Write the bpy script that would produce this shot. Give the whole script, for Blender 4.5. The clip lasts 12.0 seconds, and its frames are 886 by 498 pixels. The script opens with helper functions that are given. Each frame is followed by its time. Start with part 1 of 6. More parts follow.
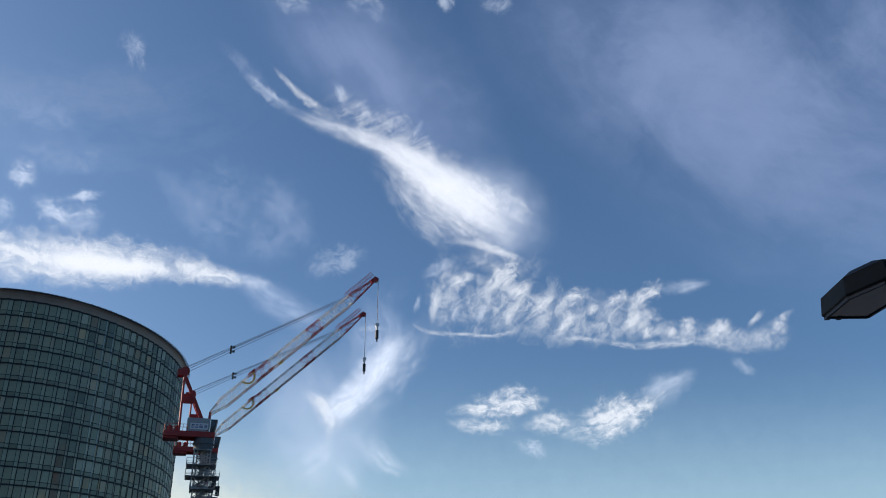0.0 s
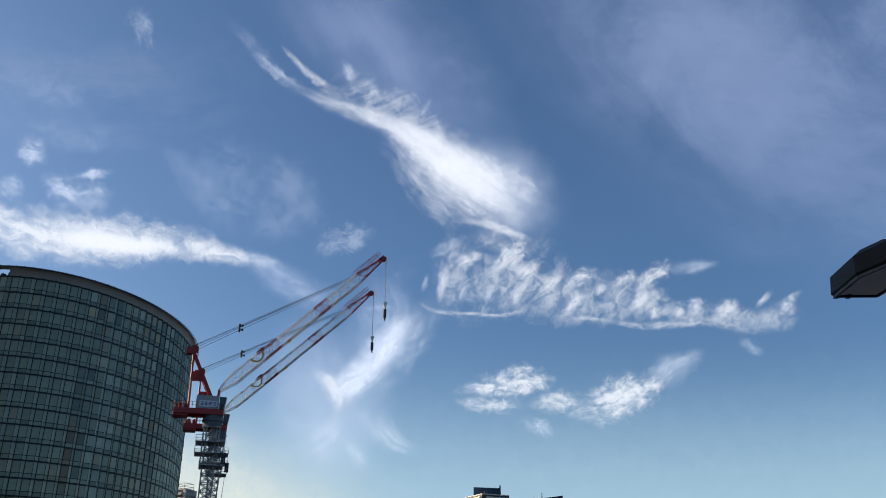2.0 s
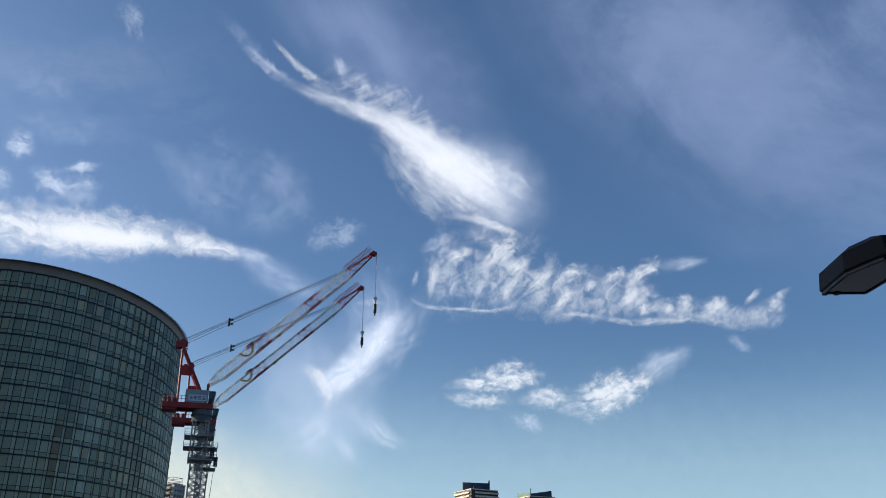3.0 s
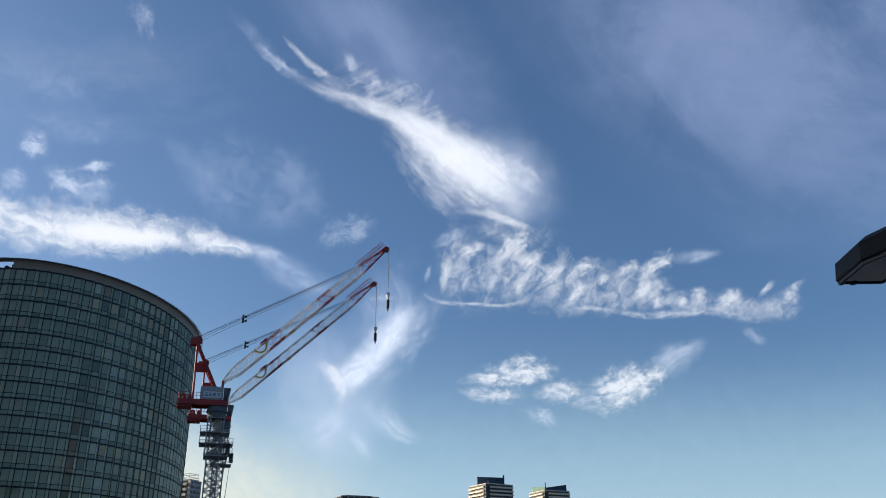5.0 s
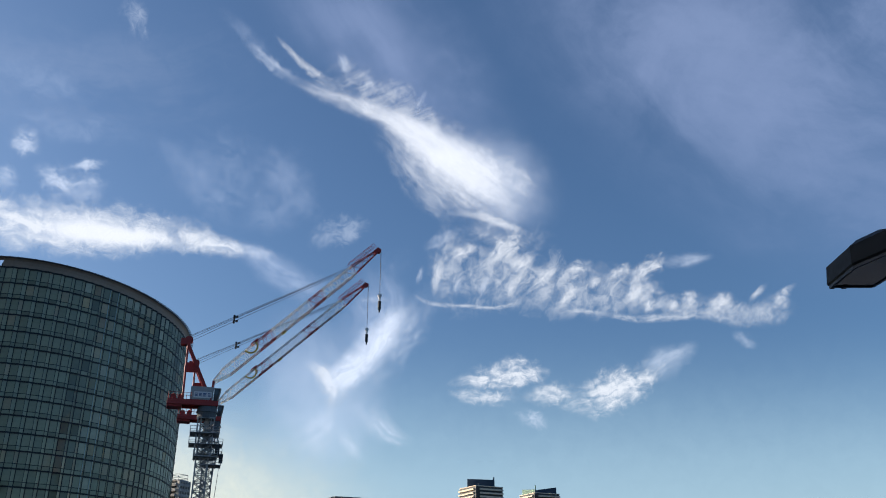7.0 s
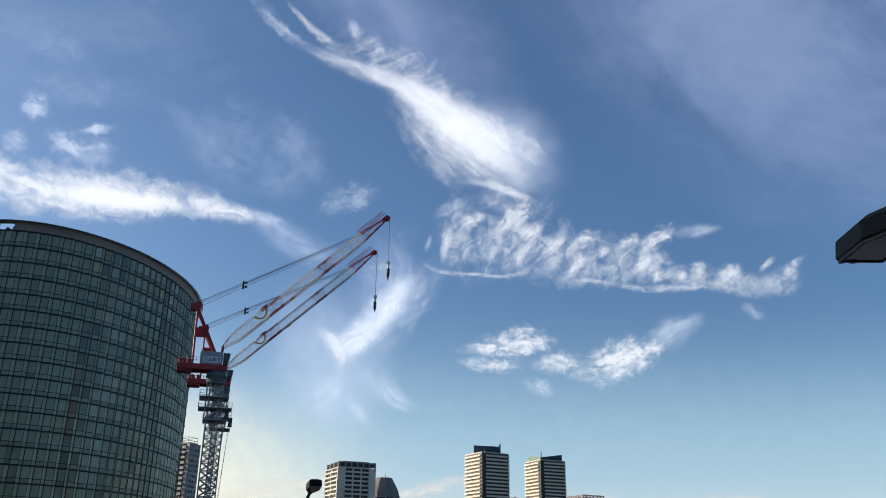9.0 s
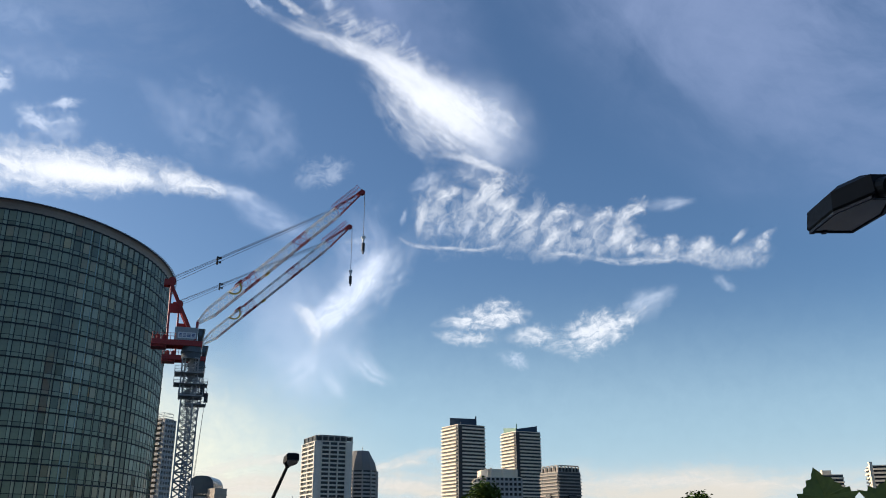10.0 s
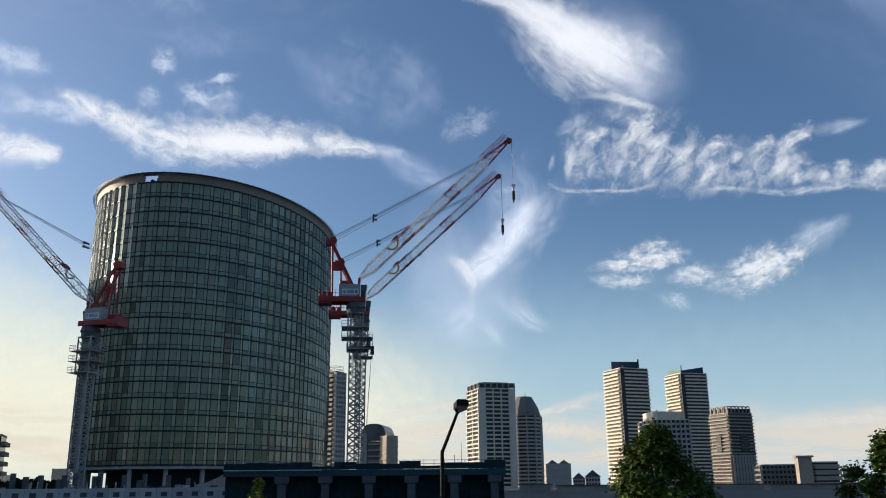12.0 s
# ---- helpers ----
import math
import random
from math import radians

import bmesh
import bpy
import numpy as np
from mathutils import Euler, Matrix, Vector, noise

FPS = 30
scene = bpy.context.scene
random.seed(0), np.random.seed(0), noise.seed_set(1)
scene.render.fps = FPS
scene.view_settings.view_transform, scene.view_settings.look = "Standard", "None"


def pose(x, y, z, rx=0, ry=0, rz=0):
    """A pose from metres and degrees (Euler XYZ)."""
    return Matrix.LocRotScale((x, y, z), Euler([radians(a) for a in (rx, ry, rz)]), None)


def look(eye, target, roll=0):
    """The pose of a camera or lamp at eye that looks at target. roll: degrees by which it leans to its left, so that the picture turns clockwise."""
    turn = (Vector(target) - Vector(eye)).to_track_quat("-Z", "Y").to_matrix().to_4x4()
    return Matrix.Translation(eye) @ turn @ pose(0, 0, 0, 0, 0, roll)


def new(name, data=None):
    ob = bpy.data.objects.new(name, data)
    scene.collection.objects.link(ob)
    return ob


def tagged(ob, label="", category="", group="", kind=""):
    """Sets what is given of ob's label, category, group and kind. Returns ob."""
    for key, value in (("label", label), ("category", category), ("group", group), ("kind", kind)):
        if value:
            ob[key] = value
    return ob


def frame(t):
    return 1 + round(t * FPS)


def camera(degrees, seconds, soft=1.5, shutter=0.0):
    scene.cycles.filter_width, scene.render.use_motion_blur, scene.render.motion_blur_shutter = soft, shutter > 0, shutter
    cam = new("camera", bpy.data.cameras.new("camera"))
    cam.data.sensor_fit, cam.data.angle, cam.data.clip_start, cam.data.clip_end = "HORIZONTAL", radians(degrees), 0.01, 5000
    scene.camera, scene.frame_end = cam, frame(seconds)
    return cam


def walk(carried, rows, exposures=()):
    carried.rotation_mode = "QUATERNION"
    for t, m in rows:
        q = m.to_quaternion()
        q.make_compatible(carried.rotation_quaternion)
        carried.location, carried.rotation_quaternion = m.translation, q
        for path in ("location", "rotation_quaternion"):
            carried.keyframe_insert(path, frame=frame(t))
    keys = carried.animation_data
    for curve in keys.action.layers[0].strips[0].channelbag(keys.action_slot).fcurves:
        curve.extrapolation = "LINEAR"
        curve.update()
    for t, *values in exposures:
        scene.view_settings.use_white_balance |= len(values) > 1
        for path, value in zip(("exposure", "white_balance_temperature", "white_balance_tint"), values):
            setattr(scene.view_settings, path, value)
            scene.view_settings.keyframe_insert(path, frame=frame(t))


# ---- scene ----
cam = camera(55.74, 12.0, soft=1.0)
# seconds, sideways, height, yaw, pitch, roll
STEPS = [
    (0.0, 0.000, 1.600, 0.22, 25.15, 0.57),
    (0.5, -0.002, 1.595, 0.32, 25.01, 0.67),
    (1.0, -0.004, 1.591, 0.43, 24.55, 0.81),
    (1.5, -0.006, 1.586, 0.68, 23.97, 0.50),
    (2.0, -0.008, 1.581, 0.63, 23.75, 0.17),
    (2.5, -0.011, 1.578, 0.40, 23.62, 0.15),
    (3.0, -0.013, 1.575, -0.10, 23.43, 0.12),
    (5.0, -0.025, 1.563, 0.90, 23.10, 0.33),
    (5.5, -0.027, 1.560, 1.44, 23.02, 0.16),
    (6.0, -0.030, 1.557, 1.15, 23.11, 0.05),
    (6.5, -0.032, 1.554, 0.65, 23.21, 0.02),
    (7.0, -0.034, 1.552, 0.21, 23.22, 0.10),
    (8.8, -0.021, 1.570, 0.96, 21.49, -0.59),
    (9.0, -0.020, 1.572, 0.55, 21.04, -0.67),
    (9.5, -0.026, 1.566, -0.16, 20.32, -0.42),
    (10.0, -0.031, 1.561, -0.93, 19.27, 0.21),
    (10.5, -0.048, 1.555, -1.49, 18.17, -0.04),
    (11.0, -0.078, 1.545, -0.39, 17.57, -0.03),
    (11.5, -0.145, 1.538, 3.62, 16.85, 0.14),
    (12.0, -0.170, 1.530, 10.00, 15.80, 0.55),
]
walk(cam, [(t, pose(x, 0, z, 90 + p, r, w)) for t, x, z, w, p, r in STEPS],
     [(0.0, 0.03, 5580, 10), (7.0, 0.05, 5590, 10), (9.0, 0.11, 5640, 10), (11.0, 0.15, 5680, 10), (12.0, 0.0, 5740, 10)])

# ---- sky and sun ----
SUN_AZ, SUN_EL = 78.0, 13.0          # degrees, to the left of straight ahead
world = bpy.data.worlds.new("sky")
scene.world = world
world.use_nodes = True
wn = world.node_tree
wn.nodes.clear()
sky = wn.nodes.new("ShaderNodeTexSky")
sky.sky_type, sky.sun_disc = "NISHITA", False
sky.sun_elevation, sky.sun_rotation = radians(SUN_EL), radians(-SUN_AZ)
sky.air_density, sky.dust_density, sky.ozone_density = 1.0, 2.2, 3.0
back = wn.nodes.new("ShaderNodeBackground")
back.inputs["Strength"].default_value = 0.13
wout = wn.nodes.new("ShaderNodeOutputWorld")
wn.links.new(sky.outputs[0], back.inputs[0])
wn.links.new(back.outputs[0], wout.inputs[0])
sun = new("sun", bpy.data.lights.new("sun", "SUN"))
sun.data.energy, sun.data.angle, sun.data.color = 5.0, radians(0.6), (1.0, 0.79, 0.55)


def way(az, el=0.0):
    a, e = radians(az), radians(el)
    return Vector((-math.sin(a) * math.cos(e), math.cos(a) * math.cos(e), math.sin(e)))


def at(az, dist, z=0.0):
    v = way(az) * dist
    return Vector((v.x, v.y, z))


sun.matrix_world = look(way(SUN_AZ, SUN_EL) * 50, (0, 0, 0))


# ---- materials ----
def mat(name, colour, rough=0.6, metal=0.0, vary=0.18, scale=1.0, bump=0.0, spec=0.5, by_piece=0.0, island=False, second=None, share=0.0):
    """Two scales of noise in the colour, a little in the gloss, fine relief; by_piece varies it from piece to piece."""
    m = bpy.data.materials.new(name)
    m.use_nodes = True
    t = m.node_tree
    b = t.nodes["Principled BSDF"]
    co = t.nodes.new("ShaderNodeTexCoord")
    big, fine = t.nodes.new("ShaderNodeTexNoise"), t.nodes.new("ShaderNodeTexNoise")
    big.inputs["Scale"].default_value, fine.inputs["Scale"].default_value = scale * 0.35, scale * 4
    big.inputs["Detail"].default_value, fine.inputs["Detail"].default_value = 4, 6
    for n in (big, fine):
        t.links.new(co.outputs["Object"], n.inputs["Vector"])
    add = t.nodes.new("ShaderNodeMath")
    add.operation = "ADD"
    t.links.new(big.outputs[0], add.inputs[0])
    t.links.new(fine.outputs[0], add.inputs[1])
    ramp = t.nodes.new("ShaderNodeMapRange")
    ramp.inputs[1].default_value, ramp.inputs[2].default_value = 0.6, 1.4
    ramp.inputs[3].default_value, ramp.inputs[4].default_value = 1 - vary, 1 + vary
    t.links.new(add.outputs[0], ramp.inputs[0])
    value = ramp.outputs[0]
    base = t.nodes.new("ShaderNodeRGB")
    base.outputs[0].default_value = (*colour, 1)
    tint = base.outputs[0]
    if by_piece or share:
        rnd = t.nodes.new("ShaderNodeNewGeometry").outputs["Random Per Island"] if island else t.nodes.new("ShaderNodeObjectInfo").outputs["Random"]
        pr = t.nodes.new("ShaderNodeMapRange")
        pr.inputs[3].default_value, pr.inputs[4].default_value = 1 - by_piece, 1 + by_piece
        t.links.new(rnd, pr.inputs[0])
        mul = t.nodes.new("ShaderNodeMath")
        mul.operation = "MULTIPLY"
        t.links.new(value, mul.inputs[0])
        t.links.new(pr.outputs[0], mul.inputs[1])
        value = mul.outputs[0]
        if share:
            frac = t.nodes.new("ShaderNodeMath")
            frac.operation = "MULTIPLY"
            frac.inputs[1].default_value = 37.7
            t.links.new(rnd, frac.inputs[0])
            fr = t.nodes.new("ShaderNodeMath")
            fr.operation = "FRACT"
            t.links.new(frac.outputs[0], fr.inputs[0])
            less = t.nodes.new("ShaderNodeMath")
            less.operation = "LESS_THAN"
            less.inputs[1].default_value = share
            t.links.new(fr.outputs[0], less.inputs[0])
            mx = t.nodes.new("ShaderNodeMix")
            mx.data_type = "RGBA"
            t.links.new(less.outputs[0], mx.inputs["Factor"])
            t.links.new(tint, mx.inputs[6])
            mx.inputs[7].default_value = (*second, 1)
            tint = mx.outputs[2]
    sc = t.nodes.new("ShaderNodeVectorMath")
    sc.operation = "SCALE"
    t.links.new(tint, sc.inputs[0])
    t.links.new(value, sc.inputs["Scale"])
    t.links.new(sc.outputs[0], b.inputs["Base Color"])
    rr = t.nodes.new("ShaderNodeMapRange")
    rr.inputs[3].default_value, rr.inputs[4].default_value = max(0.02, rough * 0.8), min(1, rough * 1.2)
    t.links.new(fine.outputs[0], rr.inputs[0])
    t.links.new(rr.outputs[0], b.inputs["Roughness"])
    b.inputs["Metallic"].default_value = metal
    b.inputs["Specular IOR Level"].default_value = spec
    if bump:
        bp = t.nodes.new("ShaderNodeBump")
        bp.inputs["Strength"].default_value, bp.inputs["Distance"].default_value = bump, 0.02 / scale
        t.links.new(fine.outputs[0], bp.inputs["Height"])
        t.links.new(bp.outputs[0], b.inputs["Normal"])
    return m


GLASS = dict(rough=0.06, metal=0.05, vary=0.14, scale=0.3, spec=0.5)
M = {
    "pane": mat("office_glass", (0.245, 0.265, 0.165), by_piece=0.15, second=(0.30, 0.27, 0.16), share=0.06, **GLASS),
    "pane_rest": mat("office_glass_rest", (0.245, 0.265, 0.165), by_piece=0.15, island=True, second=(0.30, 0.27, 0.16), share=0.06, **GLASS),
    "pane_light": mat("office_glass_blinds", (0.33, 0.345, 0.235), by_piece=0.18, island=True, second=(0.36, 0.30, 0.15), share=0.15, **GLASS),
    "pane_dark": mat("office_glass_dark", (0.150, 0.165, 0.105), by_piece=0.25, island=True, second=(0.19, 0.15, 0.08), share=0.10, **GLASS),
    # brownish reflections of buildings, painted in as a tan glass colour
    "pane_tan": mat("office_glass_tan_reflection", (0.33, 0.29, 0.17), by_piece=0.25, island=True, **GLASS),
    "spandrel": mat("spandrel_glass", (0.215, 0.235, 0.15), by_piece=0.25, **GLASS),
    "spandrel_rest": mat("spandrel_glass_rest", (0.215, 0.235, 0.15), by_piece=0.25, island=True, **GLASS),
    "mullion": mat("dark_aluminium", (0.010, 0.013, 0.013), 0.5, 0.3),
    # pale mullion metal: sky glints on a few bays put into the colour
    "fin": mat("pale_glint_aluminium", (0.30, 0.37, 0.35), 0.35, 0.6),
    "vault": mat("grey_vault_glass", (0.13, 0.14, 0.14), 0.2, 0.1, spec=0.6),
    "rim": mat("brown_cove_cladding", (0.27, 0.215, 0.165), 0.6, 0.1, scale=0.5),
    "caprim": mat("dark_aluminium_cap", (0.10, 0.10, 0.10), 0.5, 0.3, scale=0.5),
    "interior": mat("dark_interior", (0.02, 0.025, 0.025), 0.8),
    "pale": mat("pale_concrete", (0.50, 0.48, 0.45), 0.8, bump=0.3),
    "concrete": mat("weathered_concrete", (0.33, 0.32, 0.30), 0.85, vary=0.3, bump=0.4),
    "darkcon": mat("dark_concrete", (0.10, 0.11, 0.115), 0.85, vary=0.3),
    "red": mat("red_crane_paint", (0.30, 0.022, 0.018), 0.5, vary=0.3, scale=1.5, bump=0.1),
    "white": mat("white_crane_paint", (0.78, 0.75, 0.71), 0.5, vary=0.25, scale=1.5),
    "steel": mat("galvanised_grey_steel", (0.34, 0.33, 0.31), 0.55, 0.1, vary=0.3, scale=2),
    "housegrey": mat("grey_machinery_paint", (0.34, 0.345, 0.35), 0.5, vary=0.2),
    "yellow": mat("yellow_paint", (0.62, 0.40, 0.04), 0.5),
    "black": mat("black_rubber_and_steel", (0.02, 0.02, 0.022), 0.5, vary=0.3),
    "rope": mat("wire_rope", (0.14, 0.14, 0.145), 0.5, 0.5),
    "signwhite": mat("white_sign_panel", (0.70, 0.70, 0.70), 0.4, vary=0.06),
    "signblue": mat("blue_sign_paint", (0.03, 0.06, 0.22), 0.4),
    "cabglass": mat("cab_glass", (0.03, 0.04, 0.05), 0.08, 0.2, spec=0.9),
    "tower": mat("cream_tower_render", (0.84, 0.71, 0.53), 0.8, vary=0.12, scale=0.2),
    "towerdark": mat("dark_grey_tower_render", (0.20, 0.185, 0.17), 0.8, vary=0.15, scale=0.2),
    "towergrey": mat("grey_tower_render", (0.46, 0.43, 0.385), 0.8, vary=0.15, scale=0.2),
    "towerbeige": mat("beige_tower_tile", (0.74, 0.66, 0.54), 0.8, vary=0.2, scale=0.25),
    "towerwarm": mat("grey_brown_tower_render", (0.36, 0.31, 0.255), 0.8, vary=0.2, scale=0.3),
    # dark body colour with the shade of balcony recesses painted in
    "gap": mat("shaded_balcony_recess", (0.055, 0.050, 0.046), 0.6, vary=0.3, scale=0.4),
    "tan": mat("tan_tile_cladding", (0.42, 0.35, 0.27), 0.75, vary=0.15, scale=0.2),
    "window": mat("dark_window_glass", (0.030, 0.032, 0.034), 0.25, 0.0, by_piece=0.5, spec=0.3),
    "blueglass": mat("blue_crown_glass", (0.035, 0.06, 0.095), 0.55, 0.0, spec=0.25),
    "greenglass": mat("green_crown_panel", (0.05, 0.15, 0.09), 0.5, 0.0),
    "net": mat("teal_scaffold_netting", (0.022, 0.068, 0.080), 0.9, vary=0.4, scale=0.8, bump=0.4),
    "hoard": mat("white_site_panel", (0.50, 0.49, 0.47), 0.7, vary=0.2, by_piece=0.12),
    "lamp": mat("charcoal_lamp_paint", (0.008, 0.008, 0.007), 0.55, 0.0, vary=0.25, scale=6, bump=0.05, spec=0.16),
    "lens": mat("lamp_lens", (0.018, 0.017, 0.014), 0.18, 0.0, vary=0.3, scale=8, spec=0.8),
    "leaf": mat("tree_leaf", (0.080, 0.125, 0.018), 0.7, spec=0.15, vary=0.35, scale=1.2, by_piece=0.3, island=True),
    "leaf_young": mat("yellow_green_leaf", (0.14, 0.19, 0.03), 0.6, spec=0.2, vary=0.25, by_piece=0.3, island=True),
    "leaf_near": mat("plane_leaf", (0.19, 0.21, 0.035), 0.75, vary=0.35, scale=14, bump=0.3),
    "bark": mat("bark", (0.12, 0.09, 0.07), 0.9, vary=0.35, scale=6, bump=0.6),
    "ground": mat("asphalt_ground", (0.055, 0.055, 0.054), 0.9, vary=0.3, scale=0.15, bump=0.3),
    "paving": mat("paving", (0.22, 0.21, 0.20), 0.85, vary=0.2, by_piece=0.12),
    "woods": mat("far_woods", (0.03, 0.045, 0.02), 0.8, vary=0.4, scale=0.3),
}


# ---- building helpers ----
def thing(name, label, category, place=(0, 0, 0), turn=0.0, group="", kind=""):
    ob = new(name)
    ob.matrix_basis = pose(*place, 0, 0, turn)
    return tagged(ob, label, category, group, kind)


def part(name, bm, material, parent=None, label="", kind=""):
    if isinstance(bm, bmesh.types.BMesh):
        me = bpy.data.meshes.new(name)
        bm.to_mesh(me)
        bm.free()
        me.materials.append(M[material])
    else:
        me = bm
    ob = new(name, me)
    ob.parent = parent
    return tagged(ob, label, kind=kind)


def box(bm, centre, size, m=None):
    """A box; m turns and moves it."""
    t = Matrix.Translation(centre) @ Matrix.Diagonal((*size, 1))
    bmesh.ops.create_cube(bm, size=1, matrix=(m @ t) if m else t)
    return bm


def bar(bm, p, q, r, n=6, r2=None):
    """A round bar from p to q."""
    p, q = Vector(p), Vector(q)
    d = q - p
    m = Matrix.Translation((p + q) / 2) @ d.to_track_quat("Z", "Y").to_matrix().to_4x4()
    bmesh.ops.create_cone(bm, cap_ends=True, segments=n, radius1=r, radius2=r if r2 is None else r2, depth=d.length, matrix=m)
    return bm


def beam(bm, p, q, w, h):
    """A square bar from p to q."""
    p, q = Vector(p), Vector(q)
    d = q - p
    m = Matrix.Translation((p + q) / 2) @ d.to_track_quat("Z", "Y").to_matrix().to_4x4()
    bmesh.ops.create_cube(bm, size=1, matrix=m @ Matrix.Diagonal((w, h, d.length, 1)))
    return bm


def prism(bm, plan, z0, z1, top=None):
    """A solid on a plan of (x, y) corners; top: another plan for its upper face."""
    lo = [bm.verts.new((x, y, z0)) for x, y in plan]
    hi = [bm.verts.new((x, y, z1)) for x, y in (top or plan)]
    n = len(lo)
    bm.faces.new(lo[::-1])
    bm.faces.new(hi)
    for i in range(n):
        bm.faces.new((lo[i], lo[(i + 1) % n], hi[(i + 1) % n], hi[i]))
    bmesh.ops.recalc_face_normals(bm, faces=bm.faces)
    return bm


def B():
    return bmesh.new()


# ---- ground ----
def build_ground():
    bm = B()
    bmesh.ops.create_circle(bm, cap_ends=True, segments=96, radius=4900)
    g = part("ground", bm, "ground", None, "grey asphalt ground reaching to the horizon", "structure")
    g["category"] = "ground"
    bm = box(B(), (0, 9, 0.06), (30, 24, 0.12))
    bmesh.ops.bevel(bm, geom=list(bm.edges), offset=0.02, segments=1, affect="EDGES")
    p = part("pavement", bm, "paving", None, "raised grey paved footway with kerb edge", "structure")
    p["category"] = "pavement"


build_ground()

# ---- the oval office tower ----
OV_C, OV_A, OV_B, OV_T = Vector((-116.6, 249.4)), 53.0, 33.3, 1.616
OV_Z0, OV_FLOORS, OV_STOREY = 7.2, 18, 4.115


def oval_point(s, grow=0.0):
    """A point of the oval plan, pushed out by grow, and the outward way there."""
    c, k = math.cos(OV_T), math.sin(OV_T)
    x, y = OV_A * math.cos(s), OV_B * math.sin(s)
    nx, ny = math.cos(s) / OV_A, math.sin(s) / OV_B
    ln = math.hypot(nx, ny)
    nx, ny = nx / ln, ny / ln
    x, y = x + nx * grow, y + ny * grow
    return Vector((c * x - k * y, k * x + c * y)), Vector((c * nx - k * ny, k * nx + c * ny))


def oval_steps(n):
    """n parameters at even lengths round the oval."""
    ss = np.linspace(0, 2 * math.pi, 4001)
    ps = np.array([oval_point(s)[0] for s in ss])
    run = np.concatenate([[0], np.cumsum(np.hypot(*np.diff(ps, axis=0).T))])
    return [float(np.interp(run[-1] * i / n, run, ss)) for i in range(n)]


def oval_ring(z0, z1, inner, outer, n=160, keep=None):
    """A ring-shaped solid band between two offsets; keep says which stretches stand."""
    bm = B()
    rows = []
    steps = oval_steps(n)
    for s in steps:
        a, b = oval_point(s, inner)[0], oval_point(s, outer)[0]
        rows.append([bm.verts.new((p.x, p.y, z)) for p, z in ((a, z0), (b, z0), (b, z1), (a, z1))])
    for i in range(n):
        j = (i + 1) % n
        if keep and not keep(i):
            continue
        for k in range(4):
            bm.faces.new((rows[i][k], rows[j][k], rows[j][(k + 1) % 4], rows[i][(k + 1) % 4]))
        if keep:
            for e, rev in ((i, False), (j, True)):
                if not keep((i - 1) % n if e == i else j):
                    bm.faces.new(rows[e] if rev else rows[e][::-1])
    bmesh.ops.recalc_face_normals(bm, faces=bm.faces)
    return bm


def pane_mesh(w, h, d, material):
    bm = box(B(), (0, 0, 0), (w, d, h))
    me = bpy.data.meshes.new("pane")
    bm.to_mesh(me)
    bm.free()
    me.materials.append(M[material])
    return me


def profile_ring(profile, n=200, keep=None):
    """A band of one section, (offset, height) corners, carried round the oval; keep says which stretches stand."""
    bm = B()
    k = len(profile)
    rows = [[bm.verts.new((*oval_point(s, off)[0], z)) for off, z in profile] for s in oval_steps(n)]
    for i in range(n):
        if keep and not keep(i):
            continue
        j = (i + 1) % n
        for c in range(k):
            bm.faces.new((rows[i][c], rows[j][c], rows[j][(c + 1) % k], rows[i][(c + 1) % k]))
        if keep and not keep((i - 1) % n):
            bm.faces.new(rows[i][::-1])
        if keep and not keep(j):
            bm.faces.new(rows[j])
    bmesh.ops.recalc_face_normals(bm, faces=bm.faces)
    return bm


def mesh_of(name, bm, material):
    me = bpy.data.meshes.new(name)
    bm.to_mesh(me)
    bm.free()
    me.materials.append(M[material])
    return me


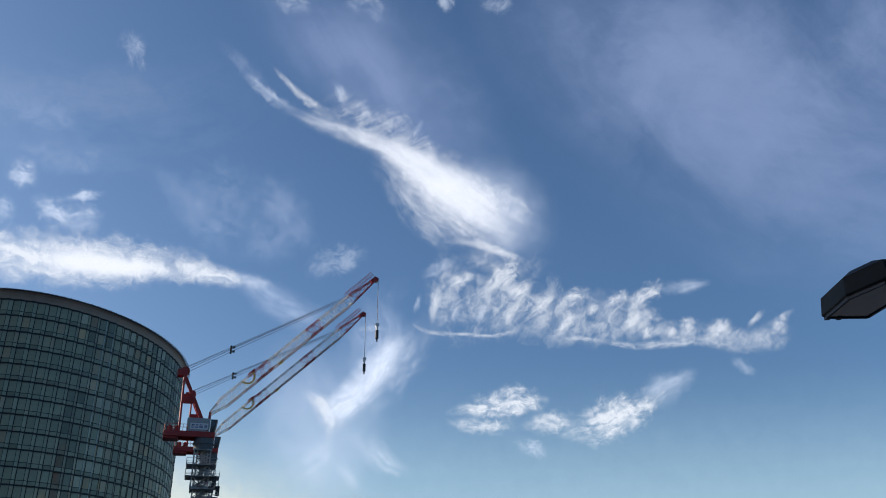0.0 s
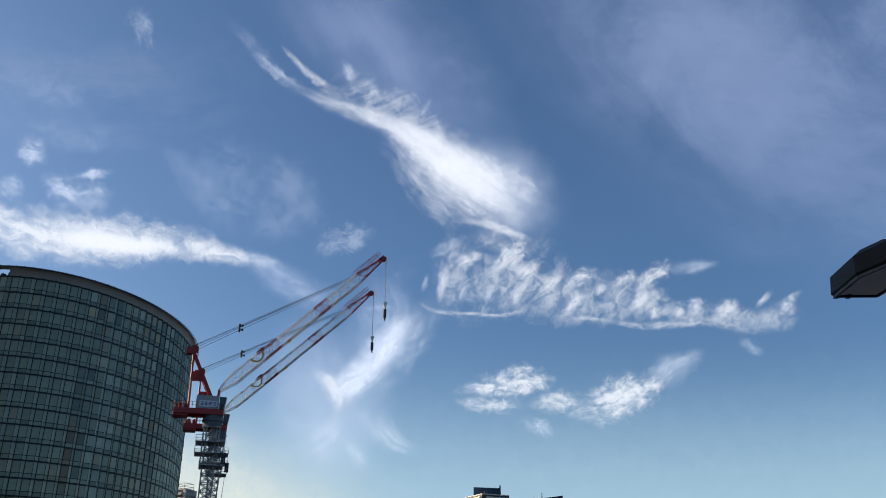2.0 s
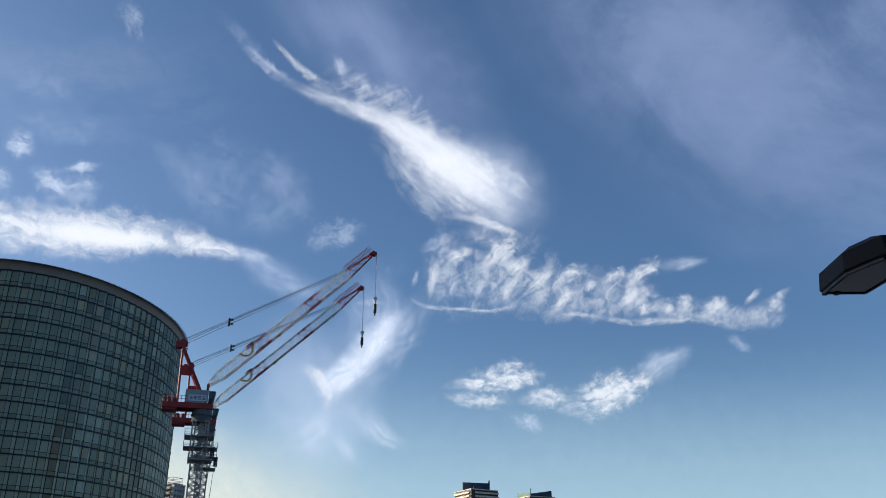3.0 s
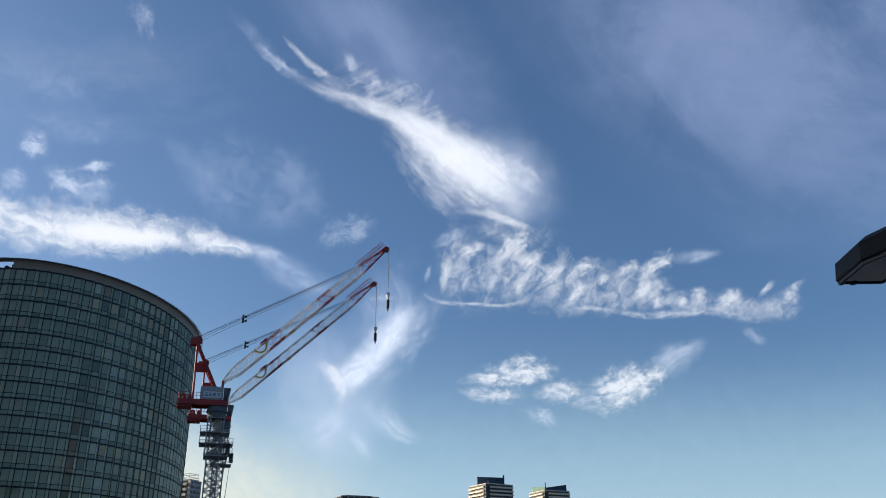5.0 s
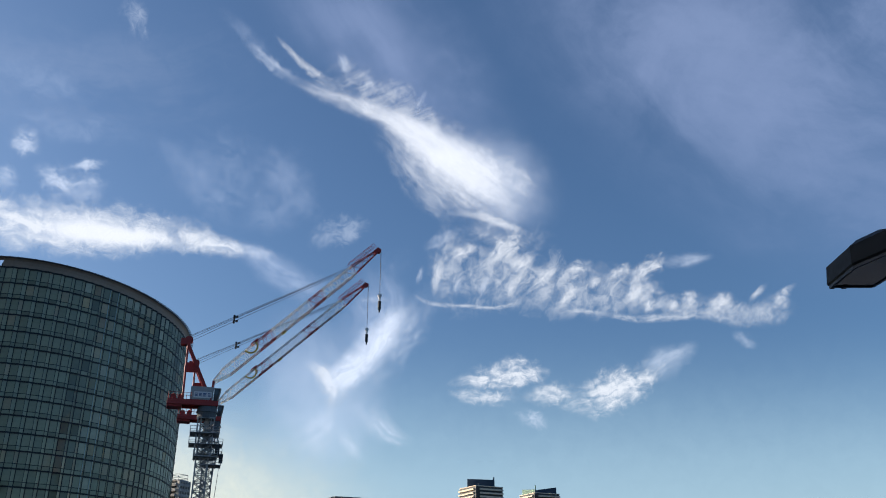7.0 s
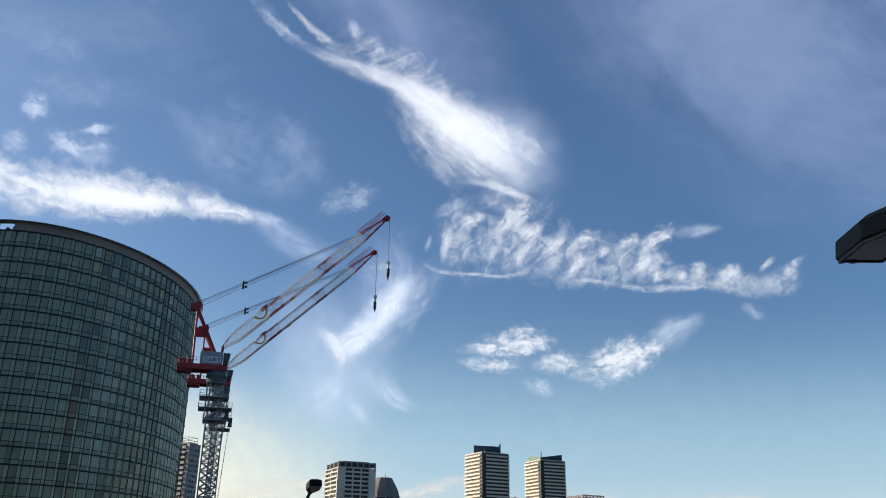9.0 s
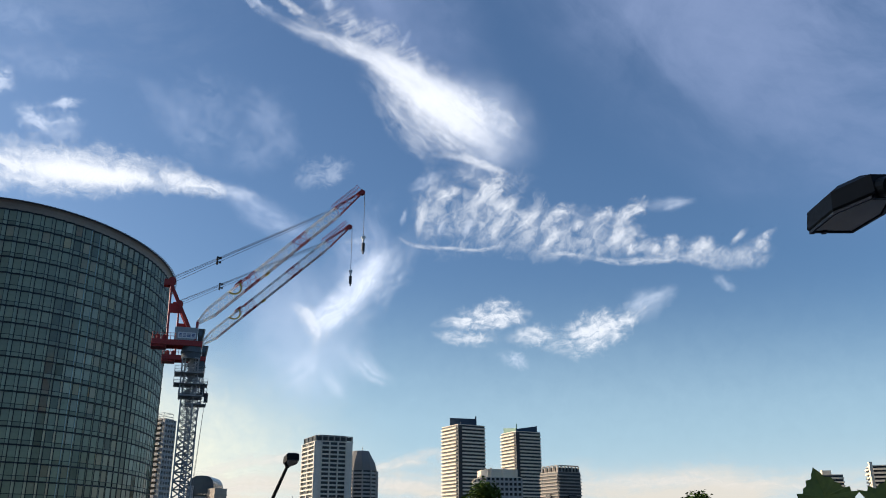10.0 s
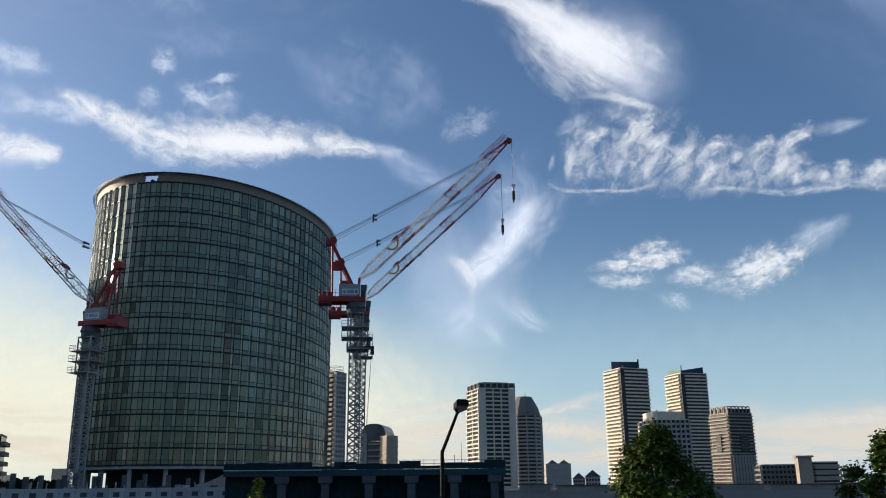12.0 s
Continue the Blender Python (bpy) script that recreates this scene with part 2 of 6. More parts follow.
def oval_tower():
    """Each bay is folded: a wide pane that swings out to a ridge and a narrow one that comes back."""
    t = thing("office_tower", "tall oval office tower, folded dark green glass, brown rim", "building", (OV_C.x, OV_C.y, 0))
    cols, ridge_at, proud = 98, 0.64, 0.42
    ztop = OV_Z0 + OV_FLOORS * OV_STOREY
    steps = oval_steps(cols)
    part("core_wall", oval_ring(OV_Z0, ztop, -0.9, -0.35, 120), "interior", t)
    valley, ridge = [], []
    for i in range(cols):
        s0, s1 = steps[i], steps[i + 1] if i < cols - 1 else 2 * math.pi
        a, b = oval_point(s0), oval_point(s1)
        n = oval_point((s0 + s1) / 2)[1]
        valley.append(a)
        ridge.append((a[0].lerp(b[0], ridge_at) + n * proud, n))
    wide = (ridge[0][0] - valley[0][0]).length
    slim = (valley[1][0] - ridge[0][0]).length
    facing = sorted(range(cols), key=lambda i: (OV_C + ridge[i][0]).length)
    front = set(facing[:8])
    vis_h, sp_h = 2.80, 0.98
    meshes = {"wide": pane_mesh(wide - 0.10, vis_h, 0.06, "pane"), "slim": pane_mesh(slim - 0.10, vis_h, 0.06, "pane")}
    rest = {"pane": B(), "spandrel": B(), "pane_light": B(), "pane_dark": B(), "pane_tan": B()}
    rng = random.Random(5)
    for i in range(cols):
        ends = (valley[i][0], ridge[i][0], valley[(i + 1) % cols][0])
        for half, (a, b) in enumerate(zip(ends, ends[1:])):
            d = b - a
            turn, c = math.atan2(d.y, d.x), (a + b) / 2
            lean = rng.gauss(0, 0.012)
            for f in range(OV_FLOORS):
                z0 = OV_Z0 + f * OV_STOREY
                for kind, h, z in (("spandrel", sp_h, z0 + 0.18 + sp_h / 2), ("pane", vis_h, z0 + 0.18 + sp_h + 0.08 + vis_h / 2)):
                    m = Matrix.Translation((c.x, c.y, z)) @ Matrix.Rotation(turn + lean + rng.gauss(0, 0.006), 4, "Z") @ Matrix.Rotation(rng.gauss(0, 0.004), 4, "X")
                    if i in front and kind == "pane":
                        part("pane", meshes["slim" if half else "wide"], None, t).matrix_basis = m
                    else:
                        tone = noise.noise((i * 0.83 + half * 0.45, f * 0.10, 3.3)) + 0.6 * noise.noise((i * 2.1 + half * 1.3, f * 0.35, 8.1)) + (0.10 if half else -0.04)
                        key = kind if kind == "spandrel" else "pane_light" if tone > 0.22 else "pane_dark" if tone < -0.26 else "pane"
                        # columns of painted tan reflection, fewer on the upper floors
                        if kind == "pane" and noise.noise((i * 1.37 + half * 0.7, f * 0.09, 5.7)) + 0.35 * noise.noise((i * 3.1, f * 0.9, 1.2)) > 0.30 + 0.035 * max(0, f - 6):
                            key = "pane_tan"
                        box(rest[key], (0, 0, 0), (d.length - 0.10, 0.06, h), m)
    part("window_panes", rest["pane"], "pane_rest", t, kind="stuff")
    part("blind_panes", rest["pane_light"], "pane_light", t, kind="stuff")
    part("dark_panes", rest["pane_dark"], "pane_dark", t, kind="stuff")
    part("tan_panes", rest["pane_tan"], "pane_tan", t, kind="stuff")
    part("spandrel_panes", rest["spandrel"], "spandrel_rest", t, kind="stuff")

    def folded_ring(z0, z1, inner, outer):
        bm = B()
        rows = []
        for v, g in zip(valley, ridge):
            for p, n in (v, g):
                rows.append([bm.verts.new((*(p + n * off), z)) for off, z in ((inner, z0), (outer, z0), (outer, z1), (inner, z1))])
        for q, w in zip(rows, rows[1:] + rows[:1]):
            for k in range(4):
                bm.faces.new((q[k], w[k], w[(k + 1) % 4], q[(k + 1) % 4]))
        bmesh.ops.recalc_face_normals(bm, faces=bm.faces)
        return bm
    for f in range(OV_FLOORS + 1):
        z = OV_Z0 + f * OV_STOREY
        part("transom", folded_ring(z - 0.19, z + 0.19, -0.12, 0.20), "mullion", t)
        if f < OV_FLOORS:
            part("transom", folded_ring(z + 1.12, z + 1.27, -0.1, 0.08), "mullion", t)
    mid, tall = (OV_Z0 + ztop) / 2, ztop - OV_Z0
    deep = mesh_of("mullion", box(B(), (0, -0.02, mid), (0.19, 0.24, tall)), "mullion")
    thin = mesh_of("mullion", box(B(), (0, -0.02, mid), (0.10, 0.14, tall)), "mullion")
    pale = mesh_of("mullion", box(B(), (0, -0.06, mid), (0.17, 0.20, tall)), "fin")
    for i in range(cols):
        for (p, n), me in ((valley[i], deep), (ridge[i], thin)):
            q = p + OV_C
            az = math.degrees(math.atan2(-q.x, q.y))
            # ridges within this bearing get the pale mullion as a painted glint
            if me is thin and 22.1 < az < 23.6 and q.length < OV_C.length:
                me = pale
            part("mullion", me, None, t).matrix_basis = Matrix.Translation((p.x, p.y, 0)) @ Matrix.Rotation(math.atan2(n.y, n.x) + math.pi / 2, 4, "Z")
    # crown: a brown cove that flares out under a thin cap, with one square gap, and an open sunshade of slats round it
    gap0, gap1 = 29.72, 30.62
    ring_steps = oval_steps(400)

    def whole(i):
        p = oval_point(ring_steps[i])[0] + OV_C
        az = math.degrees(math.atan2(-p.x, p.y))
        return not (gap0 < az < gap1 and p.length < OV_C.length)
    part("cove", profile_ring([(-0.5, ztop + 0.19), (0.42, ztop + 0.19), (0.48, ztop + 0.9), (0.66, ztop + 1.7), (0.95, ztop + 2.3), (-0.5, ztop + 2.3)], 400, whole), "rim", t)
    part("cap", profile_ring([(-0.9, ztop + 2.3), (1.05, ztop + 2.3), (1.15, ztop + 2.55), (0.9, ztop + 2.75), (-0.9, ztop + 2.7)], 200), "caprim", t)
    for off in (1.35, 1.7):
        part("sunshade_rail", profile_ring([(off, ztop + 2.28), (off + 0.10, ztop + 2.28), (off + 0.10, ztop + 2.40), (off, ztop + 2.40)], 200), "caprim", t)
    slat = mesh_of("sunshade_slat", box(B(), (0, 0, 0), (0.10, 0.85, 0.14)), "caprim")
    for s in oval_steps(150):
        p, n = oval_point(s, 1.42)
        part("sunshade_slat", slat, None, t).matrix_basis = Matrix.Translation((p.x, p.y, ztop + 2.46)) @ Matrix.Rotation(math.atan2(n.y, n.x) + math.pi / 2, 4, "Z")
    # gear behind the gap
    p0, p1 = at(30.15, 228) , at(29.75, 228)
    o = Vector((OV_C.x, OV_C.y, 0))
    bm = B()
    beam(bm, p0 - o + Vector((0, 0, ztop + 0.1)), p0 - o + Vector((0, 0, ztop + 1.0)), 0.35, 0.5)
    beam(bm, p0 - o + Vector((0, 0, ztop + 1.0)), p1 - o + Vector((0, 0, ztop + 0.3)), 0.35, 0.6)
    beam(bm, p1 - o + Vector((0, 0, ztop + 0.1)), p1 - o + Vector((0, 0, ztop + 1.7)), 0.3, 0.4)
    part("cleaning_gear", bm, "black", t)
    # roof, underside and open ground floor
    bm = B()
    prism(bm, [tuple(oval_point(s, -0.4)[0]) for s in oval_steps(80)], ztop - 0.3, ztop + 0.1)
    part("roof", bm, "darkcon", t)
    bm = B()
    prism(bm, [tuple(oval_point(s, 0.1)[0]) for s in oval_steps(80)], OV_Z0 - 0.9, OV_Z0 - 0.12)
    part("soffit", bm, "pale", t)
    bm = B()
    prism(bm, [tuple(oval_point(s, -9)[0]) for s in oval_steps(60)], 0, OV_Z0 - 0.9)
    part("lobby_wall", bm, "interior", t)
    col = bar(B(), (0, 0, 0), (0, 0, OV_Z0 - 0.9), 0.6, 20)
    cm = bpy.data.meshes.new("column")
    col.to_mesh(cm)
    cm.materials.append(M["pale"])
    for s in oval_steps(28):
        p, n = oval_point(s, -2.2)
        part("column", cm, None, t).matrix_basis = Matrix.Translation((p.x, p.y, 0))
    return t


oval_tower()


# ---- tower cranes ----
def lattice(bm, length, w0, h0, w1, h1, bays, chord, brace, x0=0.0):
    """A four-chord lattice along +x from (w0, h0) to (w1, h1) in section."""
    def corner(k, u):
        w, h = w0 + (w1 - w0) * u, h0 + (h1 - h0) * u
        return Vector((x0 + length * u, (-w / 2, w / 2, w / 2, -w / 2)[k], (-h / 2, -h / 2, h / 2, h / 2)[k]))
    for k in range(4):
        bar(bm, corner(k, 0), corner(k, 1), chord, 6)
    for b in range(bays):
        u, v = b / bays, (b + 1) / bays
        m = (u + v) / 2
        for k in range(4):
            j = (k + 1) % 4
            bar(bm, corner(k, u), corner(j, m), brace, 4)
            bar(bm, corner(j, m), corner(k, v), brace, 4)
            bar(bm, corner(k, v), corner(j, v), brace, 4)
    return bm


def crane(place, heading, deck_z, root_up, luff, reach, hook_drop, label):
    """A luffing tower crane; +x is the way of its jib before heading turns it."""
    c = thing("tower_crane", label, "crane", place, heading, "red tower cranes")
    # mast
    top = deck_z - 10.2
    n = max(3, round(top / 3.0))
    step = top / n
    sec = B()
    w = 1.05
    for x, y in ((-w, -w), (w, -w), (w, w), (-w, w)):
        beam(sec, (x, y, 0), (x, y, step), 0.26, 0.26)
    for (x0, y0), (x1, y1) in (((-w, -w), (w, -w)), ((w, -w), (w, w)), ((w, w), (-w, w)), ((-w, w), (-w, -w))):
        for z0, z1 in ((0.05, step / 2), (step / 2, step - 0.05)):
            bar(sec, (x0, y0, z0), (x1, y1, z1), 0.085, 5)
            bar(sec, (x1, y1, z0), (x0, y0, z1), 0.085, 5)
            bar(sec, (x0, y0, z1), (x1, y1, z1), 0.09, 5)
    me = bpy.data.meshes.new("mast_section")
    sec.to_mesh(me)
    sec.free()
    me.materials.append(M["steel"])
    for i in range(n):
        part("mast_section", me, None, c).matrix_basis = pose(0, 0, i * step)
    part("base_block", box(B(), (0, 0, 0.3), (4.6, 4.6, 0.6)), "concrete", c)
    # climbing frame round the mast head, with railed platforms
    bm = B()
    for x, y in ((-1.45, -1.45), (1.45, -1.45), (1.45, 1.45), (-1.45, 1.45)):
        beam(bm, (x, y, top - 0.4), (x, y, deck_z - 3.2), 0.2, 0.2)
    for z in (top + 0.1, top + 2.1, top + 4.2, deck_z - 3.3):
        for a, b in (((-1.45, -1.45), (1.45, -1.45)), ((1.45, -1.45), (1.45, 1.45)), ((1.45, 1.45), (-1.45, 1.45)), ((-1.45, 1.45), (-1.45, -1.45))):
            beam(bm, (*a, z), (*b, z), 0.22, 0.22)
            if z < deck_z - 4:
                bar(bm, (*a, z), (*b, z + 2.0), 0.08, 5)
                bar(bm, (*b, z), (*a, z + 2.0), 0.08, 5)
    for x, y in ((-0.9, -0.9), (0.9, -0.9), (0.9, 0.9), (-0.9, 0.9)):
        beam(bm, (x, y, top - 0.4), (x, y, deck_z - 3.2), 0.28, 0.28)
    for i in range(4):
        z = top + 0.4 + i * 1.7
        for s in (-1, 1):
            bar(bm, (-0.9, s * 0.9, z), (0.9, s * 0.9, z + 1.6), 0.1, 5)
            bar(bm, (s * 0.9, -0.9, z + 1.6), (s * 0.9, 0.9, z), 0.1, 5)
    box(bm, (0.2, 0.2, (top + deck_z) / 2 + 0.6), (0.8, 0.8, deck_z - top - 5))
    part("climbing_frame", bm, "steel", c)
    for z, side in ((top - 0.1, 0.5), (top + 2.1, 0.0), (top + 4.1, 0.0)):
        bm = box(B(), (side, 0, z), (5.2 if not side else 4.2, 4.6, 0.12))
        pf = part("platform", bm, "steel", c)
        x0, x1, y0, y1 = side - (2.6 if not side else 2.1), side + (2.6 if not side else 2.1), -2.3, 2.3
        rb = B()
        for a, b in (((x0, y0), (x1, y0)), ((x1, y0), (x1, y1)), ((x1, y1), (x0, y1)), ((x0, y1), (x0, y0))):
            for h in (0.55, 1.1):
                bar(rb, (*a, z + h), (*b, z + h), 0.035, 4)
            for u in (0, 0.25, 0.5, 0.75):
                x, y = a[0] + (b[0] - a[0]) * u, a[1] + (b[1] - a[1]) * u
                bar(rb, (x, y, z), (x, y, z + 1.1), 0.035, 4)
        part("guard_rail", rb, "steel", pf)
    bm = B()
    for y, drop in ((-1.7, 17), (-1.5, 21)):
        bar(bm, (2.3, y, top - 0.1), (1.3, y * 0.7, top - drop), 0.035, 5)
    part("power_cable", bm, "rope", c)
    part("climbing_motor", box(B(), (2.5, -1.6, top + 1.3), (0.8, 0.8, 1.9)), "black", c)
    # slewing ring, deck, house, cab
    bm = bar(B(), (0, 0, deck_z - 3.3), (0, 0, deck_z - 2.2), 1.7, 24)
    bar(bm, (0, 0, deck_z - 2.2), (0, 0, deck_z - 1.0), 1.95, 24, 1.6)
    part("slewing_ring", bm, "darkcon", c)
    bm = B()
    box(bm, (-2.7, 0, deck_z - 0.35), (9.0, 3.4, 0.5))
    for y in (-1.6, 1.6):
        beam(bm, (-7.2, y, deck_z - 0.75), (1.8, y, deck_z - 0.75), 0.35, 0.75)
    box(bm, (-5.9, 0, deck_z - 1.05), (2.6, 3.0, 0.9))
    bmesh.ops.bevel(bm, geom=list(bm.edges), offset=0.04, segments=1, affect="EDGES")
    deck = part("deck", bm, "red", c)
    rb = B()
    for h in (0.55, 1.1):
        bar(rb, (-7.1, -1.65, deck_z + h), (-3.0, -1.65, deck_z + h), 0.04, 4)
        bar(rb, (-7.1, -1.65, deck_z + h), (-7.1, 1.65, deck_z + h), 0.04, 4)
    for i in range(6):
        bar(rb, (-7.1 + i * 0.8, -1.65, deck_z - 0.1), (-7.1 + i * 0.8, -1.65, deck_z + 1.1), 0.04, 4)
    part("guard_rail", rb, "red", deck)
    for x in (-6.2, -4.9):
        bm = bar(B(), (x, -0.9, deck_z + 0.5), (x, 0.9, deck_z + 0.5), 0.5, 16)
        box(bm, (x, 0, deck_z + 0.1), (1.0, 2.2, 0.4))
        part("winch", bm, "red", c, "dark red winch drum")
    bm = box(B(), (-1.25, 0, deck_z + 1.15), (4.1, 3.0, 2.5))
    bmesh.ops.bevel(bm, geom=list(bm.edges), offset=0.08, segments=2, affect="EDGES")
    house = part("machinery_house", bm, "housegrey", c)
    for face in (-1, 1):
        sign = part("sign_panel", box(B(), (-1.1, face * 1.54, deck_z + 0.85), (3.2, 0.06, 1.15)), "signwhite", house, "white sign panel with blue bars")
        for x, wd in ((-2.2, 0.5), (-1.5, 0.5), (-0.75, 0.65), (0.05, 0.5)):
            for z in (-0.24, 0.0, 0.24):
                part("sign_bar", box(B(), (x, face * 1.585, deck_z + 0.85 + z), (wd, 0.03, 0.12)), "signblue", sign)
    plan = [(0.86, -1.7), (1.95, -1.7), (2.15, -1.2), (2.15, 0.2), (0.86, 0.2)]
    bm = prism(B(), [(x - (0.35 if x > 1.5 else 0), y) for x, y in plan], deck_z - 0.2, deck_z + 2.2, plan)
    cab = part("cab", bm, "black", c)
    part("cab_window", box(B(), (1.3, -1.73, deck_z + 1.35), (0.7, 0.04, 1.0)), "cabglass", cab)
    # A-frame
    ztop = deck_z + 11.2
    xa = -5.0
    for y in (-1.3, 1.3):
        part("frame_leg", beam(B(), (0.4, y, deck_z), (xa, y * 0.55, ztop), 0.42, 0.5), "red", c)
        part("frame_strut", beam(B(), (-4.6, y, deck_z), (xa + 0.2, y * 0.55, ztop - 0.2), 0.3, 0.3), "red", c)
    for u in (0.3, 0.62):
        x, z = 0.4 + (xa - 0.4) * u, deck_z + 11.2 * u
        part("cross_beam", beam(B(), (x, -1.1, z), (x, 1.1, z), 0.25, 0.25), "red", c)
    part("frame_walkway", beam(B(), (-4.7, 0, deck_z + 6.2), (-2.6, 0, deck_z + 6.2), 0.3, 1.8), "red", c)
    bm = box(B(), (xa - 0.2, 0, ztop + 0.1), (1.8, 1.7, 1.2))
    for y in (-0.5, 0, 0.5):
        bar(bm, (xa + 0.3, y - 0.08, ztop + 0.5), (xa + 0.3, y + 0.08, ztop + 0.5), 0.75, 18)
    bmesh.ops.translate(bm, verts=bm.verts, vec=(0, 0, -0.3))
    part("sheave_head", bm, "red", c)
    # jib
    jl, root = reach, Vector((0.6, 0, deck_z + root_up))
    for y in (-1.0, 1.0):
        part("jib_foot", beam(B(), (0.5, y, deck_z - 0.1), (0.6, y * 0.8, deck_z + root_up), 0.35, 0.4), "red", c)
    jm = Matrix.Translation(root) @ Matrix.Rotation(-radians(luff), 4, "Y")
    cuts = [(0.0, 0.07, "white"), (0.07, 0.24, "white"), (0.24, 0.33, "red"), (0.33, 0.55, "white"), (0.55, 0.63, "red"), (0.63, 0.82, "white"), (0.82, 0.97, "red")]
    for a, b, colour in cuts:
        sa = (1.5, 0.35) if a == 0 else (1.75, 1.75)
        sb = (0.9, 0.55) if b == 0.97 else (1.75, 1.75)
        bm = lattice(B(), (b - a) * jl, *sa, *sb, max(2, round((b - a) * jl / 2.2)), 0.09, 0.05, a * jl)
        bm.transform(jm)
        part("jib_section", bm, colour, c)
    chord = B()
    for y in (-0.88, 0.88):
        bar(chord, (3.2, y, -0.98), (0.80 * jl, y, -0.98), 0.06, 5)
    chord.transform(jm)
    part("jib_rail", chord, "red", c)
    bm = box(B(), (jl * 0.975, 0, 0.1), (1.5, 0.9, 0.75))
    bar(bm, (jl * 0.985, -0.5, -0.2), (jl * 0.985, 0.5, -0.2), 0.46, 16)
    bm.transform(jm)
    part("jib_head", bm, "red", c)
    rb = B()
    for u in np.linspace(0.82, 0.985, 9):
        for y in (-0.6, 0.6):
            bar(rb, (u * jl, y, 0.4), (u * jl, y, 1.7), 0.04, 4)
    for y in (-0.6, 0.6):
        bar(rb, (0.82 * jl, y, 1.7), (0.985 * jl, y, 1.7), 0.04, 4)
        bar(rb, (0.82 * jl, y, 1.1), (0.985 * jl, y, 1.1), 0.035, 4)
    rb.transform(jm)
    part("jib_walkway_rail", rb, "red", c)
    bm = box(B(), (0.245 * jl, 0, 1.05), (1.5, 1.5, 0.4))
    bm.transform(jm)
    part("rope_guide", bm, "red", c)
    bm = B()
    for i in range(7):
        a0, a1 = math.pi * (1 + i / 7), math.pi * (1 + (i + 1) / 7)
        beam(bm, (0.215 * jl + math.cos(a0) * 1.3, -0.95, 0.75 + math.sin(a0) * 1.3), (0.215 * jl + math.cos(a1) * 1.3, -0.95, 0.75 + math.sin(a1) * 1.3), 0.12, 0.3)
    bm.transform(jm)
    part("rope_tray", bm, "yellow", c)
    bm = box(B(), (0.37 * jl, -0.4, -1.05), (0.9, 0.7, 0.5))
    bm.transform(jm)
    part("jib_lamp_box", bm, "yellow", c)
    # luffing ropes with their block
    head, pin = Vector((xa + 0.2, 0, ztop + 0.5)), jm @ Vector((0.80 * jl, 0, 0.95))
    mid = head.lerp(pin, 0.27)
    bm = B()
    for k, (y, dz) in enumerate(((-0.7, 0.3), (-0.25, -0.2), (0.25, 0.4), (0.7, -0.5))):
        bar(bm, head + Vector((0, y, dz)), mid + Vector((0, y, dz * 0.6)), 0.04, 5)
        bar(bm, mid + Vector((0, y, dz * 0.6)), pin + Vector((0, y, dz * 0.25)), 0.045, 5)
    part("luffing_rope", bm, "rope", c)
    bm = B()
    for dz in (0.35, -0.5):
        bar(bm, mid + Vector((0, -0.8, dz)), mid + Vector((0, 0.8, dz)), 0.21, 14)
        box(bm, mid + Vector((0.5, 0, dz + 0.1)), (0.45, 0.5, 0.3))
    part("luffing_block", bm, "black", c)
    # hoist rope and hook
    tip = jm @ Vector((jl, 0, -0.2))
    zb = tip.z - hook_drop
    bm = B()
    for y in (-0.22, 0.22):
        bar(bm, tip + Vector((0, y, 0)), (tip.x, y * 0.6, zb + 0.4), 0.032, 5)
    part("hoist_rope", bm, "rope", c)
    bm = bar(B(), (tip.x, -0.2, zb), (tip.x, 0.2, zb), 0.42, 16)
    bar(bm, (tip.x, 0, zb), (tip.x, 0, zb - 1.3), 0.35, 10, 0.12)
    part("hook_block", bm, "white", c)
    bm = bar(B(), (tip.x, 0, zb - 1.2), (tip.x, 0, zb - 3.0), 0.34, 12)
    bar(bm, (tip.x, 0, zb - 3.0), (tip.x, 0, zb - 3.6), 0.16, 10)
    part("hook", bm, "black", c)
    return c


def crane_at(az, dist, turn):
    p = at(az, dist)
    return (p.x, p.y, 0), az + turn


place, h = crane_at(16.0, 160, 0)
crane(place, h, 36.9, 3.7, 44.8, 43.7, 10.4, "red luffing tower crane with white lattice jib, grey mast")
place, h = crane_at(15.6, 185, 0)
crane(place, h, 39.2, 2.75, 44.2, 44.4, 11.4, "red luffing tower crane standing close behind another")
place, h = crane_at(33.0, 178, 142)
crane(place, h, 33.6, 3.95, 43.0, 43.0, 14.0, "red luffing tower crane before the oval office tower")


# ---- buildings far behind ----
def corners(left, edge, right, dist):
    """Plan of a square-cornered block: its near edge at that azimuth and distance, its two faces as wide as they show."""
    c = at(edge, dist)
    lw, rw = radians(left - edge) * dist, radians(edge - right) * dist
    away, side = way(edge), way(edge - 90)
    lp = c - side * lw + away * rw
    rp = c + side * rw + away * lw
    return [Vector((v.x, v.y)) for v in (c, rp, rp + lp - c, lp)]


def height(el, dist):
    return 1.6 + dist * math.tan(radians(el))


